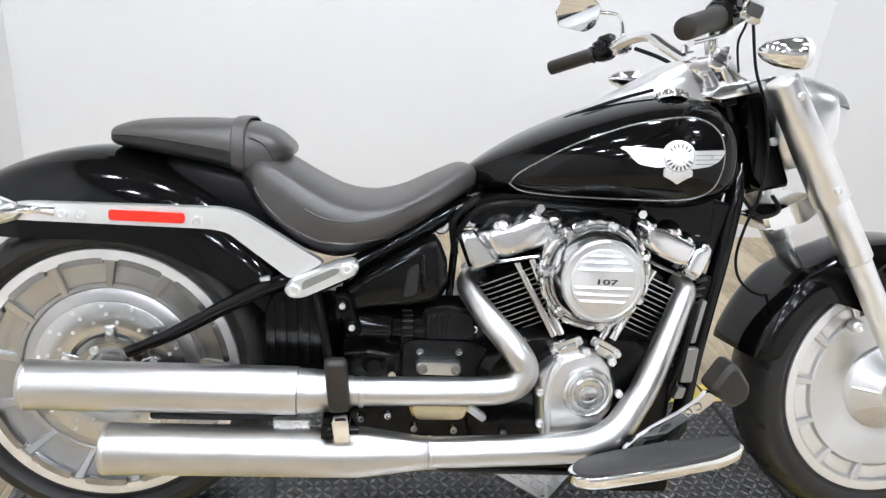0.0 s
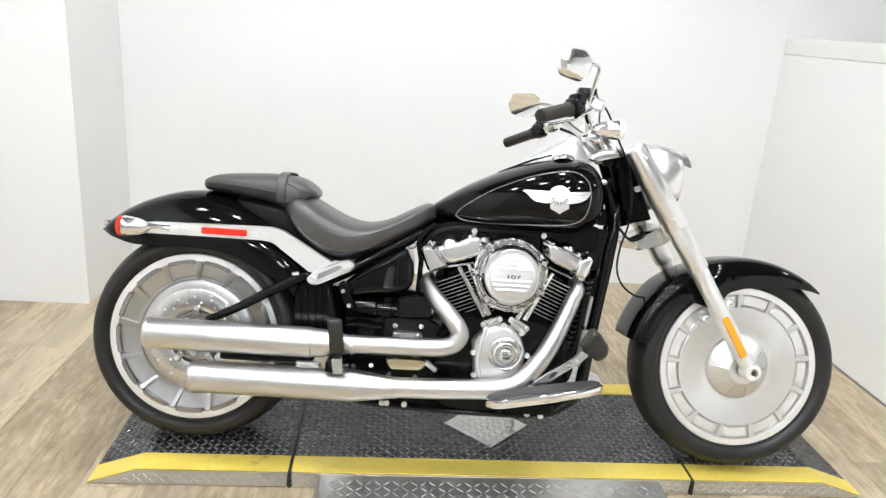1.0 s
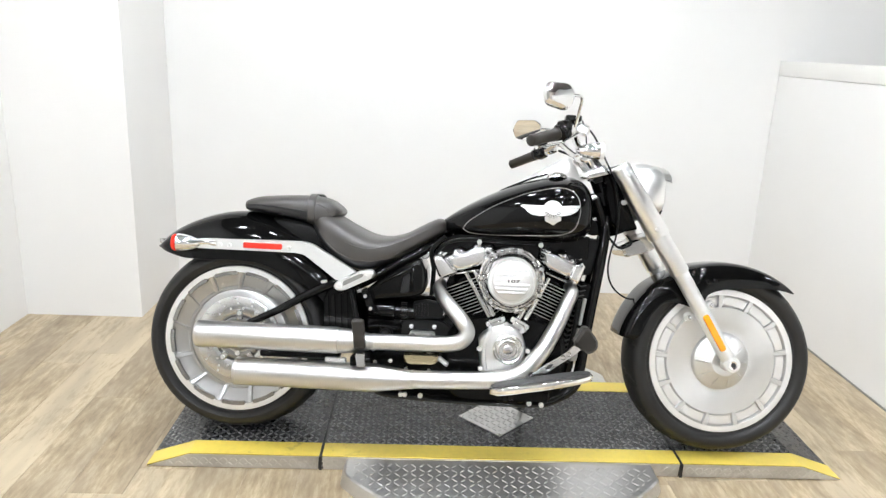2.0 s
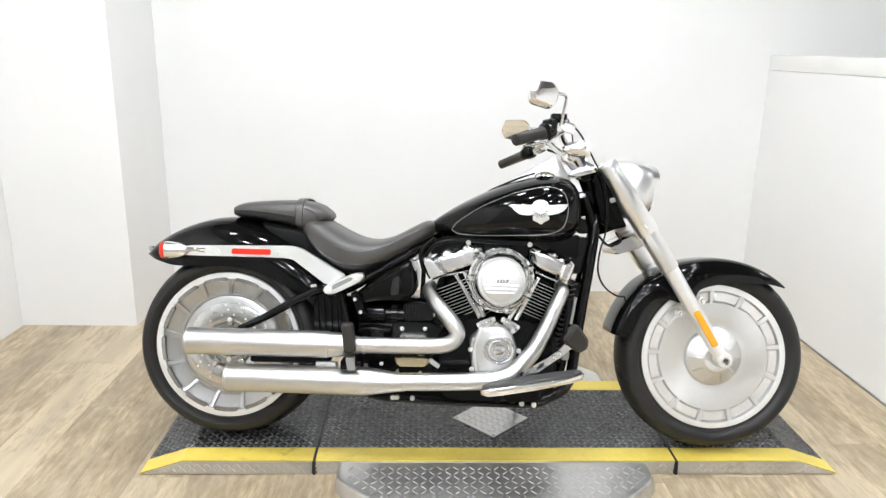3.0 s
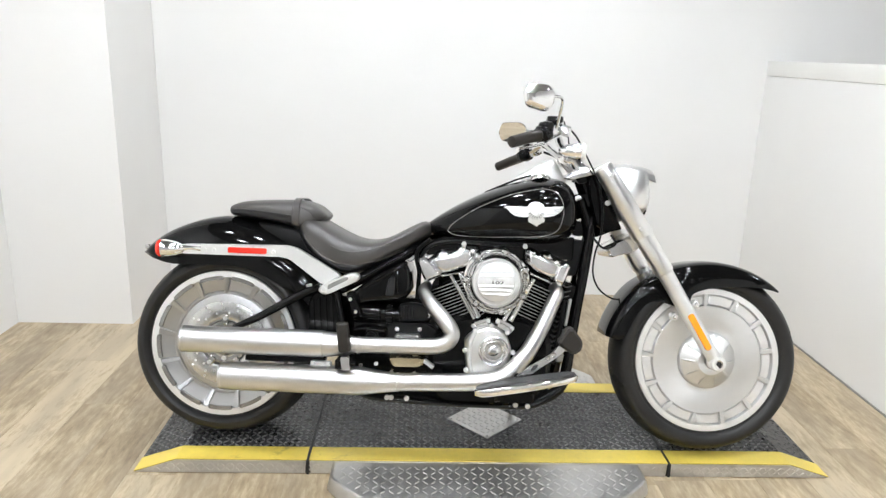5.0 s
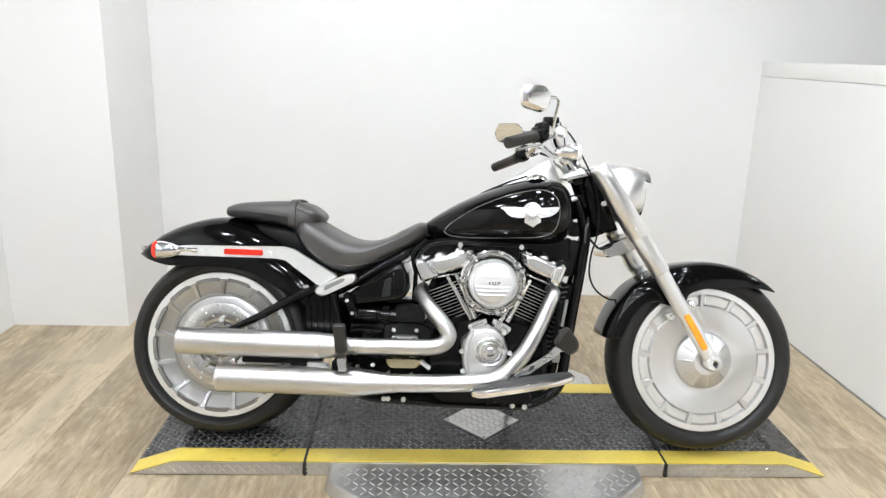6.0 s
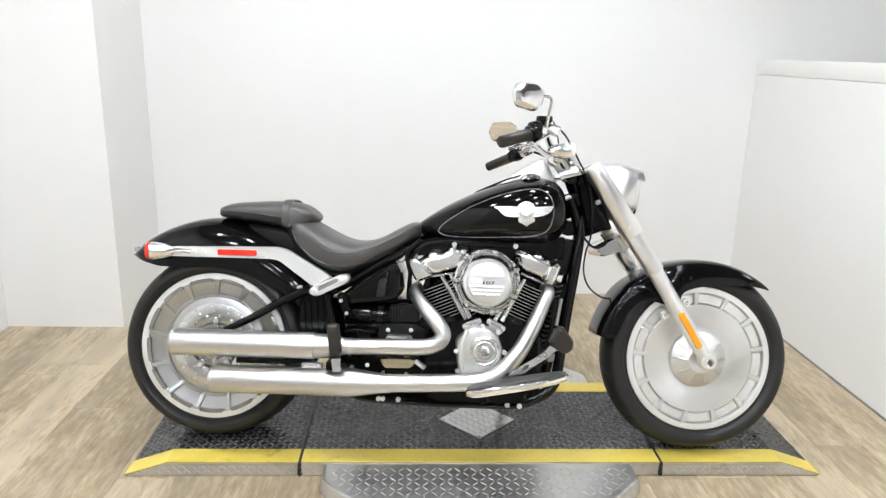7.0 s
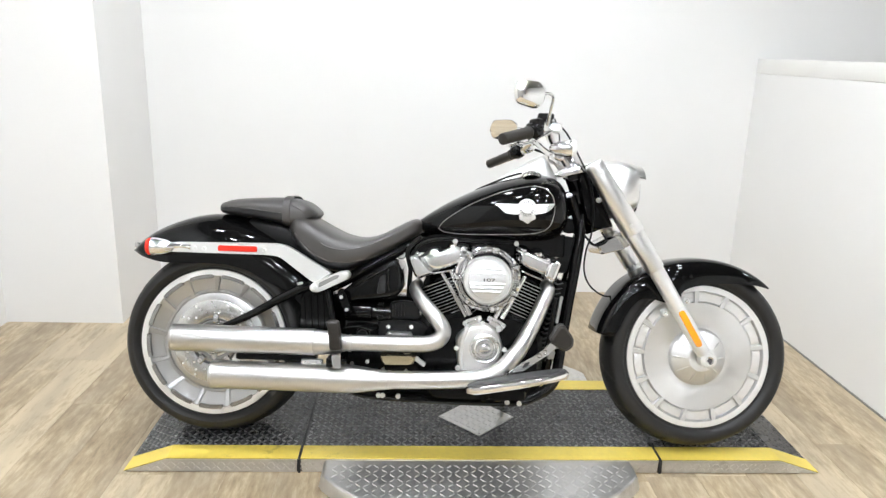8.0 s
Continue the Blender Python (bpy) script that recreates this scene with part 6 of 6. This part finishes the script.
def mirror(s):
    """A wedge-shaped mirror on a curved chrome stem."""
    c = Vector((1.018, 0.402 * s, 1.143)) if s < 0 else Vector((0.997, 0.392, 1.146))
    n = Vector((0.45, 0.88 * s, -0.12)).normalized() if s < 0 else Vector((0.11, 0.87, 0.275)).normalized()
    side = Vector((0, 0, 1)).cross(n).normalized()
    up = n.cross(side)
    if side.x < 0:
        side = -side
    k = 1.06 if s < 0 else 1.14
    o = rounded([(x * k, z * k) for x, z in [(-0.052, 0.006), (-0.038, 0.036), (0.030, 0.038), (0.054, 0.018), (0.044, -0.026), (0.022, -0.040), (-0.040, -0.030)]], 0.014, 4)
    bm = bmesh.new()

    def ring(k, t):
        return [c + side * (x * k) + up * (z * k) + n * t for x, z in o]
    loft(bm, [ring(0.97, -0.004), ring(1.0, -0.002), ring(1.0, 0.004), ring(0.93, 0.012), ring(0.72, 0.019), ring(0.4, 0.023)])
    shell = part("mirror", bm, M_CHROME, bars, "chrome-backed wedge mirror", 50)
    bm = bmesh.new()
    loft(bm, [ring(0.93, -0.0055), ring(0.93, -0.0035)])
    part("mirror_glass", bm, M_MIRROR, shell, "mirror glass", 20)
    bm = bmesh.new()
    p = Vector((1.088, 0.29 * s, 1.07))
    tube(bm, [p, p + Vector((0.006, 0.03 * s, 0.045)), p + Vector((0.004, 0.075 * s, 0.078)), c + n * 0.014 + side * 0.03 + up * 0.004], [0.006, 0.0055, 0.005, 0.005], 12, 6)
    part("mirror_stem", bm, M_CHROME, shell, "thin chrome stem")


mirror(-1)
mirror(1)
for s in (-1, 1):
    lamp = bullet_lamp("front_turn_signal", (1.140, 0.365 * s, 0.990), (1, 0.05 * s, 0.02), M_LENS, "chrome bullet turn signal", 0.88)
    lamp.matrix_basis = BARTURN

# Cables
pipe("brake_hose", [(1.13, -0.24, 1.085), (1.17, -0.18, 1.06), (1.225, -0.11, 0.99), (1.262, -0.10, 0.92), (1.280, -0.10, 0.83), (1.276, -0.10, 0.74), (1.262, -0.09, 0.68), (1.262, -0.07, 0.61), (1.290, -0.05, 0.555), (1.345, -0.04, 0.522), (1.40, -0.03, 0.535), (1.45, -0.02, 0.58)], 0.0031, M_MATTE, "thin black brake hose")
pipe("throttle_cable", [(1.115, -0.26, 1.10), (1.135, -0.22, 1.06), (1.15, -0.17, 1.03), (1.20, -0.09, 0.985)], 0.0024, M_MATTE, "thin black cable")
pipe("clutch_cable", [(1.115, 0.27, 1.05), (1.17, 0.2, 1.02), (1.22, 0.10, 0.96), (1.24, 0.03, 0.90)], 0.005, M_MATTE, "thin black cable")
pipe("cable_loop", [(1.255, -0.075, 0.735), (1.29, -0.09, 0.70), (1.33, -0.09, 0.715), (1.315, -0.08, 0.745)], 0.004, M_MATTE, "thin black cable")

# Floor of separate boards, last
bm = bmesh.new()
loft(bm, [[(X_LEFT - 0.2, Y_FRONT - 0.2, z), (5.3, Y_FRONT - 0.2, z), (5.3, Y_BACK + 0.2, z), (X_LEFT - 0.2, Y_BACK + 0.2, z)] for z in (-0.08, -0.003)])
floor = finish("floor", bm, M_PLANK, None, "weathered oak-look vinyl plank floor", 20, kind="structure", category="floor")
PLANK_W, PLANK_L = 0.178, 1.22


def plank_mesh(length, width):
    bm = bmesh.new()
    x, y, e = length / 2 - 0.0002, width / 2 - 0.0002, 0.0007
    loft(bm, [[(-x, -y, -0.004), (x, -y, -0.004), (x, y, -0.004), (-x, y, -0.004)],
              [(-x, -y, -e), (x, -y, -e), (x, y, -e), (-x, y, -e)],
              [(-x + e, -y + e, 0), (x - e, -y + e, 0), (x - e, y - e, 0), (-x + e, y - e, 0)]])
    me = bpy.data.meshes.new("plank")
    bm.to_mesh(me)
    bm.free()
    me.materials.append(M_PLANK)
    return me


me = plank_mesh(PLANK_L, PLANK_W)
rng = random.Random(4)
ANG = 90.0
x = X_LEFT - 0.1
while x < 2.75:
    y = -2.3 - rng.random() * PLANK_L
    while y < Y_BACK + 0.7:
        start, end = y - PLANK_L / 2, min(y + PLANK_L / 2, Y_BACK + 0.08)
        if end - start < 0.05:
            break
        cut = end - start < PLANK_L - 0.001
        ob = new("plank", plank_mesh(end - start, PLANK_W) if cut else me)
        ob.parent = floor
        ob.matrix_basis = pose(x, (start + end) / 2, 0, 0, 0, ANG)
        y += PLANK_L
    x += PLANK_W
